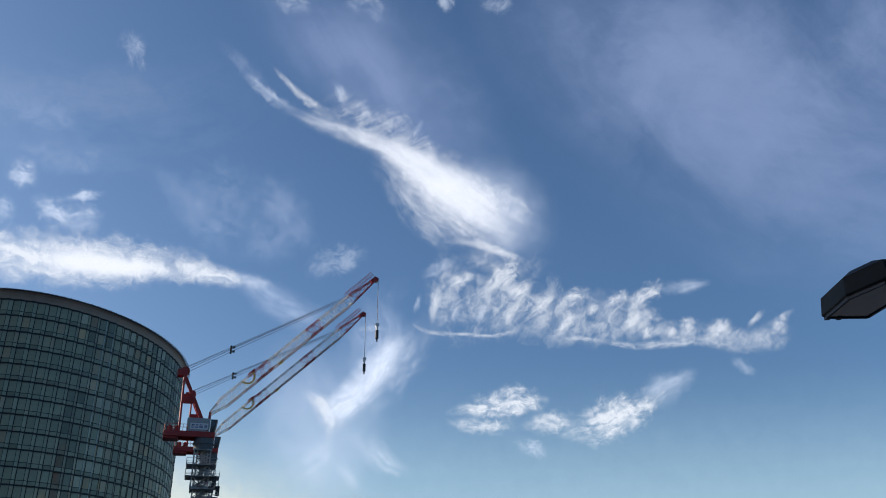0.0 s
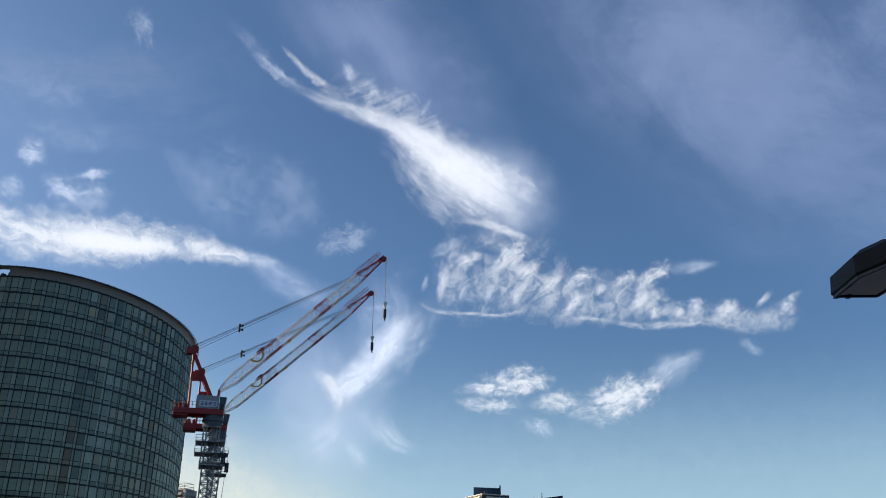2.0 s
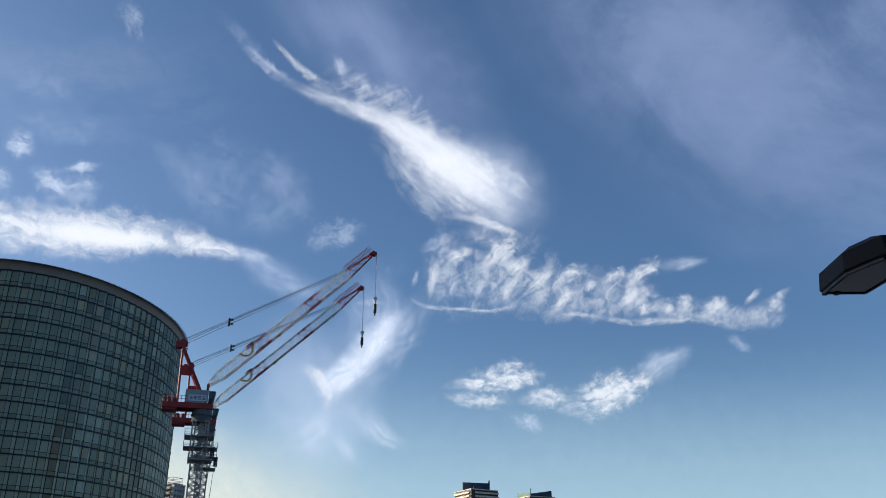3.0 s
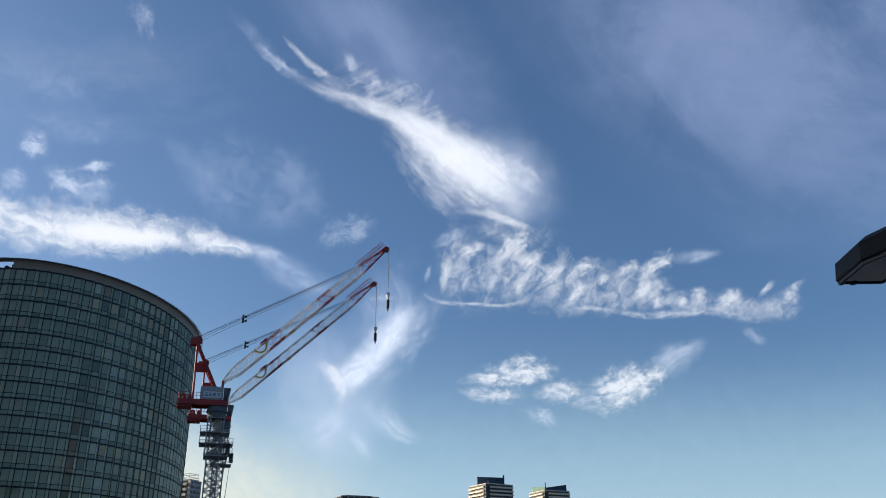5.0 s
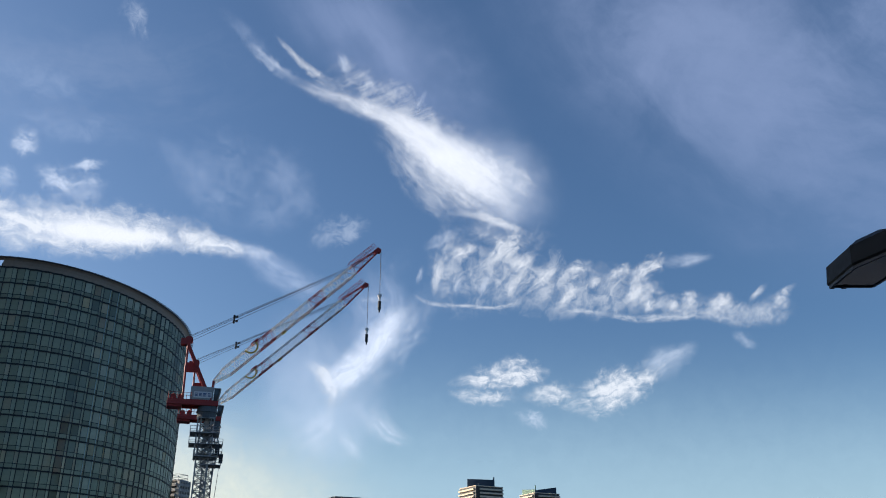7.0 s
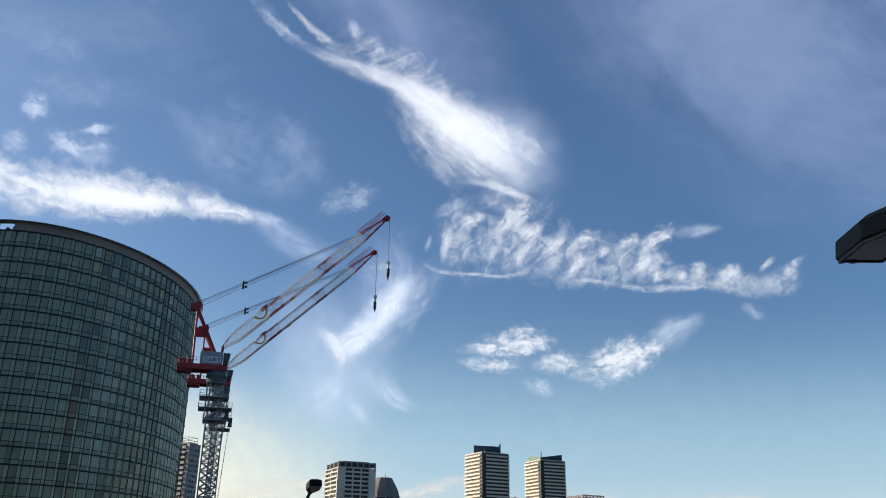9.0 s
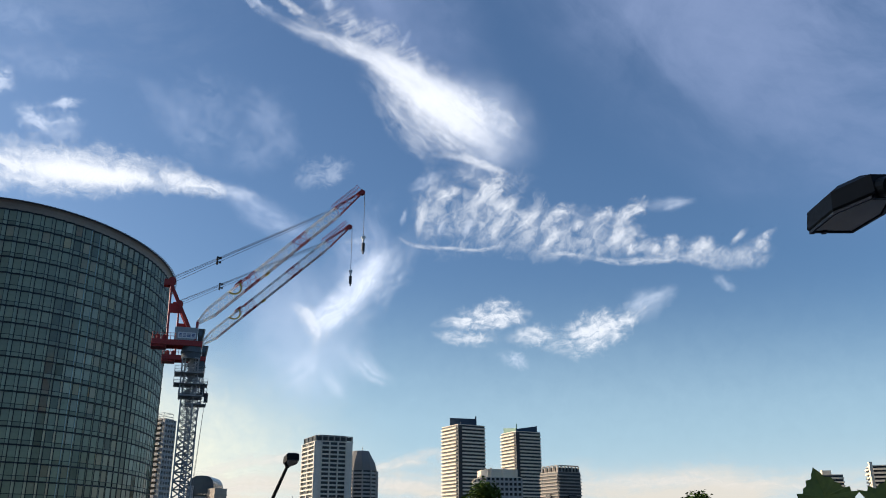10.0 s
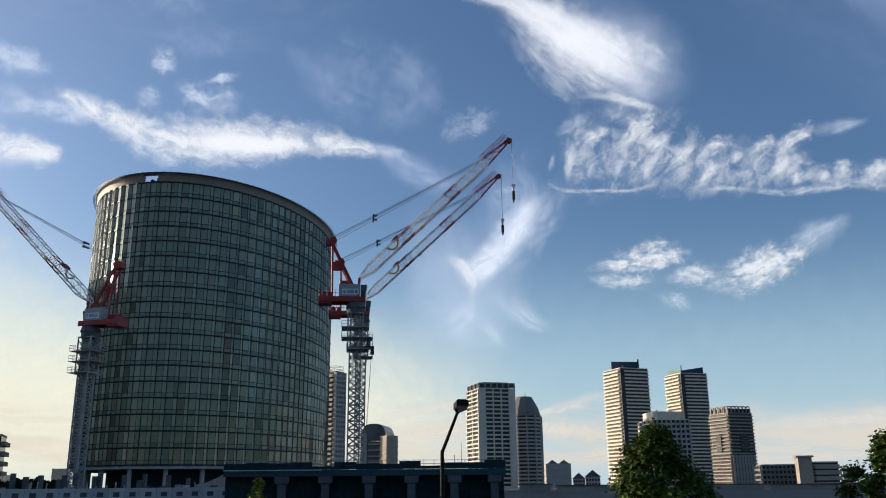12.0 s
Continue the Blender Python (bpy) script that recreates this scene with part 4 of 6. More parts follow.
    body = math_node("MULTIPLY", math_node("MULTIPLY", side, ends_in), rim)
    dens = math_node("MULTIPLY", body, math_node("ADD", math_node("MULTIPLY", grain, 1.0 - base), base))
    fade = step(dens, lo, hi, 0.0, top)
    em, tr, mx, out = (t.nodes.new("ShaderNode" + k) for k in ("Emission", "BsdfTransparent", "MixShader", "OutputMaterial"))
    em.inputs[0].default_value, em.inputs[1].default_value = (*tone, 1), glow
    t.links.new(fade, mx.inputs[0])
    t.links.new(tr.outputs[0], mx.inputs[1])
    t.links.new(em.outputs[0], mx.inputs[2])
    t.links.new(mx.outputs[0], out.inputs[0])
    return m


PALE, DIM = (0.93, 0.93, 0.95), (0.80, 0.84, 0.95)
CLOUD = {
    "feather": cloud_mat("feathered_cirrus", 0.20, 0.9, 0.45, 0.28, 0.0, 1.0, 0.74, 0.32, 0.5, rough=0.57, detail=8, fluff=0.22, tone=(1.0, 0.95, 0.90), ends=0.28),
    "dense": cloud_mat("dense_cirrus", 0.18, 0.75, 0.3, 0.55, 0.0, 0.95, 0.93, 0.20, 0.5, rough=0.54, detail=8, fluff=0.18, ends=0.44, tone=(1.0, 0.95, 0.90)),
    "barbs": cloud_mat("cirrus_fringe", 1.4, 0.28, -0.75, 0.0, 0.06, 0.95, 0.36, 0.6, 0.8, rough=0.60, detail=9, fluff=0.50, fluff_scale=0.9, swirl=0.15, ends=0.35),
    "comb": cloud_mat("combed_cirrus", 0.30, 1.5, 0.9, 0.08, 0.0, 1.0, 0.34, 0.40, 0.5, rough=0.58, detail=9, fluff=0.25, fluff_scale=1.1, tone=(1.0, 0.95, 0.90), ends=0.35),
    "soft": cloud_mat("soft_cirrus", 0.40, 0.9, 0.3, 0.15, 0.0, 0.95, 0.50, 0.5, tone=PALE, ends=0.4, rough=0.58, fluff_scale=0.9),
    "haze": cloud_mat("cirrus_halo", 0.20, 0.4, 0.2, 0.6, 0.0, 1.0, 0.34, 0.12, tone=(0.88, 0.90, 0.97), ends=0.45, rough=0.5, fluff_scale=0.5),
    "haze2": cloud_mat("faint_cirrus", 0.22, 0.7, 0.3, 0.25, 0.0, 1.0, 0.40, 0.32, 0.6, tone=DIM, ends=0.42, fluff=0.35, fluff_scale=0.8, rough=0.58, detail=9),
    "haze3": cloud_mat("barely_seen_cirrus", 0.25, 0.6, 0.5, 0.05, 0.0, 1.0, 0.13, 0.4, 0.9, tone=DIM, ends=0.45, fluff=0.5, fluff_scale=0.9, rough=0.6, detail=9, swirl=0.35),
    "haze4": cloud_mat("falling_cirrus", 0.22, 0.9, 0.3, 0.22, 0.0, 1.0, 0.44, 0.38, 0.6, tone=PALE, ends=0.42, fluff=0.3, fluff_scale=0.9, rough=0.57, detail=9),
    "strand4": cloud_mat("soft_cirrus_puff", 0.6, 1.5, 0.3, 0.10, 0.0, 1.0, 0.62, 0.60, 0.5, tone=PALE, ends=0.48, edge_scale=1.4, fluff=0.5, fluff_scale=1.5, rough=0.58),
    "ripple": cloud_mat("rippled_cirrus", 1.05, 0.40, -0.5, 0.0, 0.04, 0.92, 0.46, 0.45, 0.6, ends=0.08, rough=0.60, detail=9, fluff=0.50, fluff_scale=1.2, swirl=0.25),
    "line": cloud_mat("cirrus_edge", 0.7, 3.0, 0.0, 0.05, 0.0, 1.0, 0.50, 0.50, ends=0.25, fluff=0.5, fluff_scale=1.4, rough=0.58),
    "streak": cloud_mat("cirrus_streak", 0.6, 2.0, 0.5, 0.18, 0.0, 0.95, 0.74, 0.58, 0.6, ends=0.46, edge_scale=1.7, fluff=0.45, fluff_scale=1.8, rough=0.59),
    "strand": cloud_mat("cirrus_strand", 0.30, 2.0, 0.2, 0.30, 0.0, 1.0, 0.70, 0.42, 0.5, ends=0.45, edge_scale=1.5, fluff=0.3, fluff_scale=1.6, rough=0.57),
    "strand2": cloud_mat("faint_cirrus_strand", 0.30, 1.8, 0.2, 0.18, 0.0, 1.0, 0.44, 0.50, 0.5, tone=PALE, ends=0.45, edge_scale=1.4, fluff=0.35, fluff_scale=1.5, rough=0.58),
    "strand3": cloud_mat("thin_cirrus_strand", 0.5, 1.2, 0.6, 0.0, 0.02, 1.0, 0.28, 0.60, 0.8, tone=PALE, ends=0.40, edge_scale=1.2, fluff=0.5, fluff_scale=1.3, rough=0.60, detail=9, swirl=0.35),
    "swept": cloud_mat("swept_cirrus", 0.20, 0.9, 0.3, 0.40, 0.0, 0.88, 0.82, 0.32, 0.5, tone=PALE, ends=0.30, rough=0.55, fluff=0.25, fluff_scale=0.9, detail=8),
    "bank": cloud_mat("cloud_bank", 0.42, 1.0, 0.4, 0.20, 0.0, 0.84, 0.86, 0.55, 0.6, ends=0.20, edge_scale=1.0, fluff=0.5, fluff_scale=1.0, rough=0.59, detail=9),
    "flock": cloud_mat("flocked_cloud", 0.50, 2.0, 0.7, 0.10, 0.0, 0.88, 0.86, 0.58, 0.6, ends=0.42, edge_scale=1.3, fluff=0.45, fluff_scale=1.6, rough=0.58, detail=9),
    "veil": cloud_mat("high_veil", 0.08, 0.14, 0.6, 0.30, 0.0, 1.0, 0.58, 0.22, 0.5, tone=(0.56, 0.64, 0.88), glow=0.66, ends=0.45, detail=9, edge_scale=0.12, fluff=0.4, fluff_scale=0.14),
    "veil2": cloud_mat("thin_high_veil", 0.12, 0.40, 0.6, 0.0, 0.05, 1.0, 0.20, 0.35, 0.6, tone=(0.62, 0.68, 0.84), glow=0.66, ends=0.45, detail=9, edge_scale=0.2, fluff=0.45, fluff_scale=0.35),
    "low": cloud_mat("low_evening_cloud", 0.09, 0.75, 0.1, 0.10, 0.02, 0.8, 0.85, 0.35, tone=(1.0, 0.84, 0.63), glow=0.82, ends=0.05, edge_scale=0.25, fluff=0.2, fluff_scale=0.5),
    "low2": cloud_mat("cream_evening_cloud", 0.22, 1.6, 0.3, 0.10, 0.0, 0.9, 0.75, 0.50, 0.6, tone=(1.0, 0.87, 0.70), glow=0.84, ends=0.35, edge_scale=0.8, fluff=0.4, fluff_scale=0.9, rough=0.58),
    "mist": cloud_mat("skyline_haze", 0.02, 0.1, 0.0, 0.90, 0.0, 1.0, 0.66, 0.03, tone=(0.70, 0.90, 0.93), glow=0.80, ends=0.12),
    "warm": cloud_mat("warm_skyline_haze", 0.02, 0.1, 0.0, 0.90, 0.0, 1.0, 0.78, 0.03, tone=(1.0, 0.85, 0.64), glow=0.74, ends=0.12),
    "glow": cloud_mat("sunward_haze", 0.05, 0.15, 0.0, 0.80, 0.0, 1.0, 0.92, 0.08, tone=(1.0, 0.90, 0.63), glow=1.0, ends=0.30),
}


def smooth_line(pts, n):
    """A soft curve through control points of any number of values."""
    pts = [np.array(p) for p in pts]
    pts = [2 * pts[0] - pts[1]] + pts + [2 * pts[-1] - pts[-2]]
    out = []
    segs = len(pts) - 3
    for i in range(n + 1):
        g = min(i / n * segs, segs - 1e-6)
        k, u = int(g), g - int(g)
        a, b, c, d = pts[k:k + 4]
        out.append(0.5 * (2 * b + (c - a) * u + (2 * a - 5 * b + 4 * c - d) * u * u + (3 * b - a - 3 * c + d) * u ** 3))
    return out


def sheet(name, style, pts, parent, far, n=40, across=8, spread=1.9):
    """A curved strip of sky along azimuth, elevation, width above and width below, in degrees."""
    line = smooth_line(pts, n)
    bm = B()
    l1, l2 = bm.loops.layers.uv.new("degrees"), bm.loops.layers.uv.new("strip")
    grid, run = [], 0.0
    for i, (az, el, up, dn) in enumerate(line):
        p, q = line[max(i - 1, 0)], line[min(i + 1, n)]
        k = math.cos(radians(el))
        d = Vector((-(q[0] - p[0]) * k, q[1] - p[1])).normalized()
        nrm = Vector((-d.y, d.x))
        if i:
            run += math.hypot((az - line[i - 1][0]) * k, el - line[i - 1][1])
        row = []
        for j in range(across + 1):
            v = -1 + 2 * j / across
            w = v * spread * (max(up, 0.02) if v > 0 else max(dn, 0.02))
            e = el + nrm.y * w
            a = az - nrm.x * w / max(0.2, math.cos(radians(e)))
            row.append((bm.verts.new(way(a, e) * far + Vector((0, 0, 1.6))), (run, w), (i / n, v)))
        grid.append(row)
    for i in range(n):
        for j in range(across):
            quad = (grid[i][j], grid[i + 1][j], grid[i + 1][j + 1], grid[i][j + 1])
            f = bm.faces.new([c[0] for c in quad])
            for loop, c in zip(f.loops, quad):
                loop[l1].uv, loop[l2].uv = c[1], c[2]
    me = bpy.data.meshes.new(name)
    bm.to_mesh(me)
    bm.free()
    me.materials.append(CLOUD[style])
    ob = new(name, me)
    ob.parent = parent
    return ob



DEPTH = iter(range(4305, 4772, 4))      # each strip lies a little beyond the one before


def cloud(name, label, strips):
    """strips: part name, veil, and azimuth, elevation, width above, width below along it."""
    if len(strips) == 1:
        return tagged(sheet(name, strips[0][1], strips[0][2], None, next(DEPTH)), label, "cloud")
    c = thing(name, label, "cloud")
    for pname, style, pts in strips:
        sheet(pname, style, pts, c, next(DEPTH))
    return c


c = thing("cirrus_plume", "bright white feathered cirrus plume fanning out across blue sky", "cloud")
sheet("plume", "feather", [(14.03, 34.65, 0.15, 0.15), (11.73, 33.91, 0.35, 0.35), (8.99, 33.23, 0.58, 0.58), (5.8, 32.34, 0.85, 0.62), (2.63, 31.13, 1.39, 1.39), (-0.47, 29.37, 1.93, 2.16), (-3.05, 27.52, 2.16, 2.39), (-5.55, 25.85, 2.55, 2.08), (-8.37, 24.01, 1.54, 0.93)], c, next(DEPTH))
sheet("core", "dense", [(9.92, 33.61, 0.23, 0.23), (7.17, 32.88, 0.46, 0.46), (4.44, 32.04, 0.69, 0.54), (1.74, 30.64, 1.24, 1.16), (-0.91, 29.1, 1.62, 1.47), (-3.47, 27.39, 1.54, 1.39), (-5.46, 25.85, 1.08, 0.93), (-6.76, 24.87, 0.39, 0.39)], c, next(DEPTH))
sheet("strand", "strand", [(14.31, 37.08, 0.12, 0.12), (13.07, 36.2, 0.19, 0.19), (11.39, 35.12, 0.27, 0.27), (9.5, 34.12, 0.35, 0.35), (7.19, 33.14, 0.39, 0.39)], c, next(DEPTH))
sheet("strand", "strand2", [(16.92, 36.4, 0.23, 0.23), (15.02, 35.45, 0.35, 0.35), (13.13, 34.52, 0.39, 0.39), (10.82, 33.66, 0.39, 0.39)], c, next(DEPTH))
sheet("fringe", "barbs", [(11.42, 35.48, 0.77, 1), (8.64, 34.81, 1.16, 1.31), (5.85, 33.76, 1.24, 1.39), (3.1, 32.71, 1.24, 1.39), (0.4, 31.28, 1, 1.31), (-2.23, 29.45, 0.62, 1)], c, next(DEPTH))
sheet("barb", "strand2", [(2.2, 32.25, 0.19, 0.19), (1.97, 33, 0.23, 0.23), (1.61, 33.64, 0.15, 0.15), (1.19, 34.27, 0.08, 0.08)], c, next(DEPTH))
sheet("barb", "strand2", [(5.7, 33.5, 0.31, 0.31), (5.9, 34.05, 0.31, 0.31), (6.34, 34.85, 0.23, 0.23), (6.68, 35.32, 0.12, 0.12)], c, next(DEPTH))
sheet("barb", "strand2", [(7.93, 34.63, 0.23, 0.23), (8.1, 35.14, 0.35, 0.35), (8.46, 35.85, 0.31, 0.31), (9.05, 36.48, 0.12, 0.12)], c, next(DEPTH))
sheet("skirt", "comb", [(6.47, 32.16, 0.39, 0.54), (3.83, 30.34, 1.31, 1), (1.18, 28.15, 1.7, 1.24), (-1.39, 26.42, 1.54, 1.08), (-4.4, 24.63, 0.54, 0.39)], c, next(DEPTH))
sheet("skirt", "comb", [(4.87, 30.89, 0.39, 0.39), (2.84, 28.6, 1, 0.93), (0.58, 26.68, 1.08, 1.08), (-1.96, 25.18, 0.77, 0.54)], c, next(DEPTH))
sheet("trailing_edge", "strand", [(1.11, 25.53, 0.12, 0.12), (-1.46, 25.65, 0.27, 0.27), (-3.78, 25.08, 0.31, 0.31), (-5.65, 24.35, 0.23, 0.23), (-7.08, 23.88, 0.08, 0.08)], c, next(DEPTH))
sheet("halo", "haze", [(2.87, 31.68, 0.62, 0.62), (-0.24, 29.78, 1.74, 1.16), (-3.69, 27.96, 2.9, 1.93), (-6.35, 25.54, 2.32, 2.32), (-7.24, 23.18, 0.77, 1.16)], c, next(DEPTH))
sheet("faint_root", "haze3", [(19.18, 38.25, 0.31, 0.31), (17.22, 37.12, 0.46, 0.46), (15.29, 36, 0.54, 0.54), (12.9, 34.53, 0.46, 0.46)], c, next(DEPTH))
c = thing("ripple_cloud", "white rippled cirrus row with curled tufts along one edge", "cloud")
sheet("rippled_sheet", "ripple", [(2.74, 21.02, 1.54, 1), (0.05, 21.21, 3.01, 2.08), (-2.85, 21.48, 3.32, 2.39), (-5.71, 21, 2.93, 2.01), (-8.09, 20.01, 2.01, 1.54), (-10.85, 19.65, 1.93, 1.47), (-13.58, 19.44, 1.73, 1.36), (-15.79, 18.68, 0.72, 0.55), (-17.98, 18.28, 0.72, 0.47), (-20.44, 17.65, 0.81, 0.55), (-22.85, 17.28, 1.06, 0.55), (-24.49, 16.86, 0.3, 0.25)], c, next(DEPTH))
sheet("bright_edge", "line", [(2.73, 20.36, 0.08, 0.08), (1.09, 19.52, 0.15, 0.15), (-1.57, 19.31, 0.15, 0.15), (-3.8, 19.18, 0.15, 0.15), (-5.64, 19.62, 0.12, 0.12)], c, next(DEPTH))
sheet("bright_edge", "line", [(-6.64, 19.39, 0.12, 0.12), (-8, 18.68, 0.23, 0.23), (-9.59, 18.74, 0.15, 0.15), (-11.52, 18.35, 0.19, 0.19), (-13.42, 17.95, 0.27, 0.27), (-15.32, 17.95, 0.31, 0.31), (-17.56, 17.92, 0.31, 0.31), (-19.32, 17.41, 0.31, 0.31), (-21.03, 16.89, 0.23, 0.23), (-24.06, 16.35, 0.12, 0.12)], c, next(DEPTH))
sheet("tuft", "streak", [(0.12, 22.3, 0.19, 0.19), (-0.8, 22.75, 0.46, 0.46), (-1.73, 23.24, 0.42, 0.42), (-2.59, 23.72, 0.15, 0.15)], c, next(DEPTH))
sheet("tuft", "streak", [(-2.53, 21.72, 0.23, 0.23), (-3.51, 22.46, 0.69, 0.69), (-4.59, 23.35, 0.85, 0.85), (-5.67, 24.15, 0.46, 0.46), (-6.23, 24.51, 0.15, 0.15)], c, next(DEPTH))
sheet("tuft", "streak", [(-4.57, 21.04, 0.19, 0.19), (-5.26, 21.71, 0.54, 0.54), (-5.99, 22.37, 0.54, 0.54), (-6.72, 22.8, 0.19, 0.19)], c, next(DEPTH))
sheet("tuft", "streak", [(-4.81, 19.19, 0.15, 0.15), (-4.78, 20.15, 0.35, 0.35), (-5.22, 21.02, 0.31, 0.31), (-5.75, 21.65, 0.15, 0.15)], c, next(DEPTH))
sheet("tuft", "streak", [(-5.86, 19.92, 0.15, 0.15), (-6.71, 20.65, 0.46, 0.46), (-7.7, 21.44, 0.35, 0.35), (-8.23, 22.02, 0.12, 0.12)], c, next(DEPTH))
sheet("tuft", "streak", [(-7.74, 19.64, 0.15, 0.15), (-8.33, 20.56, 0.39, 0.39), (-9.2, 21.35, 0.5, 0.5), (-10.31, 21.66, 0.46, 0.46), (-11.23, 21.67, 0.15, 0.15)], c, next(DEPTH))
sheet("tuft", "streak", [(-8.2, 18.67, 0.15, 0.15), (-8.53, 19.41, 0.31, 0.31), (-9.1, 20.14, 0.31, 0.31), (-9.55, 20.8, 0.15, 0.15)], c, next(DEPTH))
sheet("tuft", "streak", [(-10.02, 20.16, 0.15, 0.15), (-10.74, 20.57, 0.35, 0.35), (-11.56, 20.92, 0.19, 0.19)], c, next(DEPTH))
sheet("tuft", "streak", [(-11.53, 20.55, 0.15, 0.15), (-12.25, 20.98, 0.35, 0.35), (-13, 21.37, 0.35, 0.35), (-13.62, 21.62, 0.12, 0.12)], c, next(DEPTH))
sheet("tuft", "streak", [(-12.38, 19.99, 0.19, 0.19), (-13.5, 20.58, 0.54, 0.54), (-14.54, 21.16, 0.54, 0.54), (-15.59, 21.77, 0.46, 0.46), (-16.4, 22.02, 0.15, 0.15)], c, next(DEPTH))
sheet("tuft", "streak", [(-12.15, 18.8, 0.19, 0.19), (-13.18, 19.4, 0.54, 0.54), (-14.39, 19.82, 0.54, 0.54), (-15.6, 20.23, 0.19, 0.19)], c, next(DEPTH))
sheet("tuft", "streak", [(-13.82, 18.11, 0.19, 0.19), (-14.47, 18.8, 0.42, 0.42), (-15.18, 19.3, 0.19, 0.19)], c, next(DEPTH))
sheet("tuft", "streak", [(-15.53, 18.15, 0.19, 0.19), (-16.08, 18.62, 0.42, 0.42), (-16.59, 19.02, 0.15, 0.15)], c, next(DEPTH))
sheet("tuft", "streak", [(-16.53, 17.99, 0.23, 0.23), (-17.03, 18.68, 0.58, 0.58), (-17.37, 19.23, 0.42, 0.42), (-17.65, 19.65, 0.12, 0.12)], c, next(DEPTH))
sheet("tuft", "streak", [(-18.25, 17.59, 0.23, 0.23), (-18.93, 18.25, 0.62, 0.62), (-19.59, 18.77, 0.5, 0.5), (-20.16, 19.14, 0.15, 0.15)], c, next(DEPTH))
sheet("tuft", "strand", [(-20.8, 18.15, 0.12, 0.12), (-21.39, 18.69, 0.19, 0.19), (-21.93, 19.13, 0.19, 0.19), (-22.45, 19.49, 0.08, 0.08)], c, next(DEPTH))
sheet("tuft", "streak", [(-22.06, 17.17, 0.23, 0.23), (-22.75, 17.91, 0.5, 0.5), (-23.21, 18.56, 0.31, 0.31), (-23.85, 19.01, 0.19, 0.19), (-24.32, 19.3, 0.08, 0.08)], c, next(DEPTH))
sheet("tuft", "strand", [(0.88, 19.68, 0.15, 0.15), (0.71, 20.83, 0.27, 0.27), (0.46, 21.99, 0.39, 0.39), (0.28, 22.95, 0.19, 0.19)], c, next(DEPTH))
sheet("tuft", "strand2", [(2.12, 20.6, 0.12, 0.12), (1.87, 21.41, 0.19, 0.19), (1.54, 22.3, 0.12, 0.12)], c, next(DEPTH))
sheet("tuft", "strand2", [(-0.68, 19.86, 0.15, 0.15), (-0.9, 20.82, 0.27, 0.27), (-1.2, 21.66, 0.15, 0.15)], c, next(DEPTH))
sheet("tuft", "strand2", [(-2.4, 19.83, 0.15, 0.15), (-2.83, 20.78, 0.31, 0.31), (-3.48, 21.73, 0.15, 0.15)], c, next(DEPTH))
sheet("tuft", "strand2", [(2.05, 23.15, 0.23, 0.23), (0.87, 23.61, 0.39, 0.39), (-0.4, 24.22, 0.31, 0.31), (-1.68, 24.59, 0.12, 0.12)], c, next(DEPTH))
sheet("tuft", "haze4", [(-14.98, 21.57, 0.31, 0.31), (-17.1, 21.49, 0.42, 0.42), (-19.57, 21.56, 0.15, 0.15)], c, next(DEPTH))
cloud("cloud_bank", "long white ragged cloud bank tapering to a wisp", [
    ("band", "bank", [(38.3, 24.29, 0.31, 0.31), (36.21, 24.12, 0.54, 0.54), (33.26, 23.12, 0.93, 0.85), (30.25, 22.27, 1.39, 1.31), (27.23, 22.27, 1.54, 1.39), (24.14, 22.55, 1.54, 1.31), (19.35, 22.94, 1.08, 0.93), (15.24, 22.49, 0.5, 0.54), (12.01, 22.31, 0.19, 0.23)]),
    ("core", "dense", [(30.24, 21.76, 0.46, 0.39), (27.91, 22.17, 1, 0.69), (25.43, 22.32, 0.93, 0.69), (22.5, 22.45, 0.62, 0.62), (19.48, 22.67, 0.46, 0.39), (16.33, 22.55, 0.27, 0.23)]),
    ("wisp", "strand2", [(19.85, 22.56, 0.31, 0.31), (17.12, 22.55, 0.54, 0.46), (14.74, 22.53, 0.58, 0.5), (12.7, 22.23, 0.39, 0.54), (11.21, 21.33, 0.15, 0.31)]),
    ("wisp", "haze2", [(15.95, 22.73, 0.31, 0.39), (13.9, 22.14, 0.77, 0.77), (11.8, 21.03, 1.08, 1), (9.52, 20.19, 1, 1), (6.86, 19.71, 0.46, 0.46)]),
])
cloud("cloud_bank", "white cloud bank end beyond the office tower", [
    ("band_edge", "bank", [(43.74, 19.84, 1.16, 0.97), (40.71, 20.02, 1.24, 1.01), (37.49, 20.22, 1.01, 0.78), (35.29, 20.2, 0.31, 0.31)]),
])
cloud("cirrus_streak", "faint white cirrus streak", [
    ("high", "soft", [(43.43, 25.51, 1.01, 1.01), (40.24, 25.75, 0.93, 0.93), (38.19, 25.51, 0.78, 0.62), (36.46, 25.5, 0.31, 0.31)]),
])
cloud("cirrus_streak", "faint white cirrus streak", [
    ("high", "soft", [(42.27, 22.14, 1.16, 1.01), (38.53, 23.05, 1.01, 0.85), (34.76, 23.18, 0.78, 0.7), (32.59, 22.97, 0.31, 0.31)]),
])
c = thing("cirrus_swoosh", "forked soft white cirrus with falling streamers", "cloud")
sheet("swoosh", "swept", [(8.96, 13.39, 0.31, 0.39), (7.75, 14.1, 0.85, 0.85), (6.3, 15.15, 1, 0.93), (5.15, 16.42, 1, 0.85), (4.29, 17.65, 0.93, 0.77), (3.26, 18.73, 0.69, 0.62), (1.14, 19.97, 0.31, 0.31)], c, next(DEPTH))
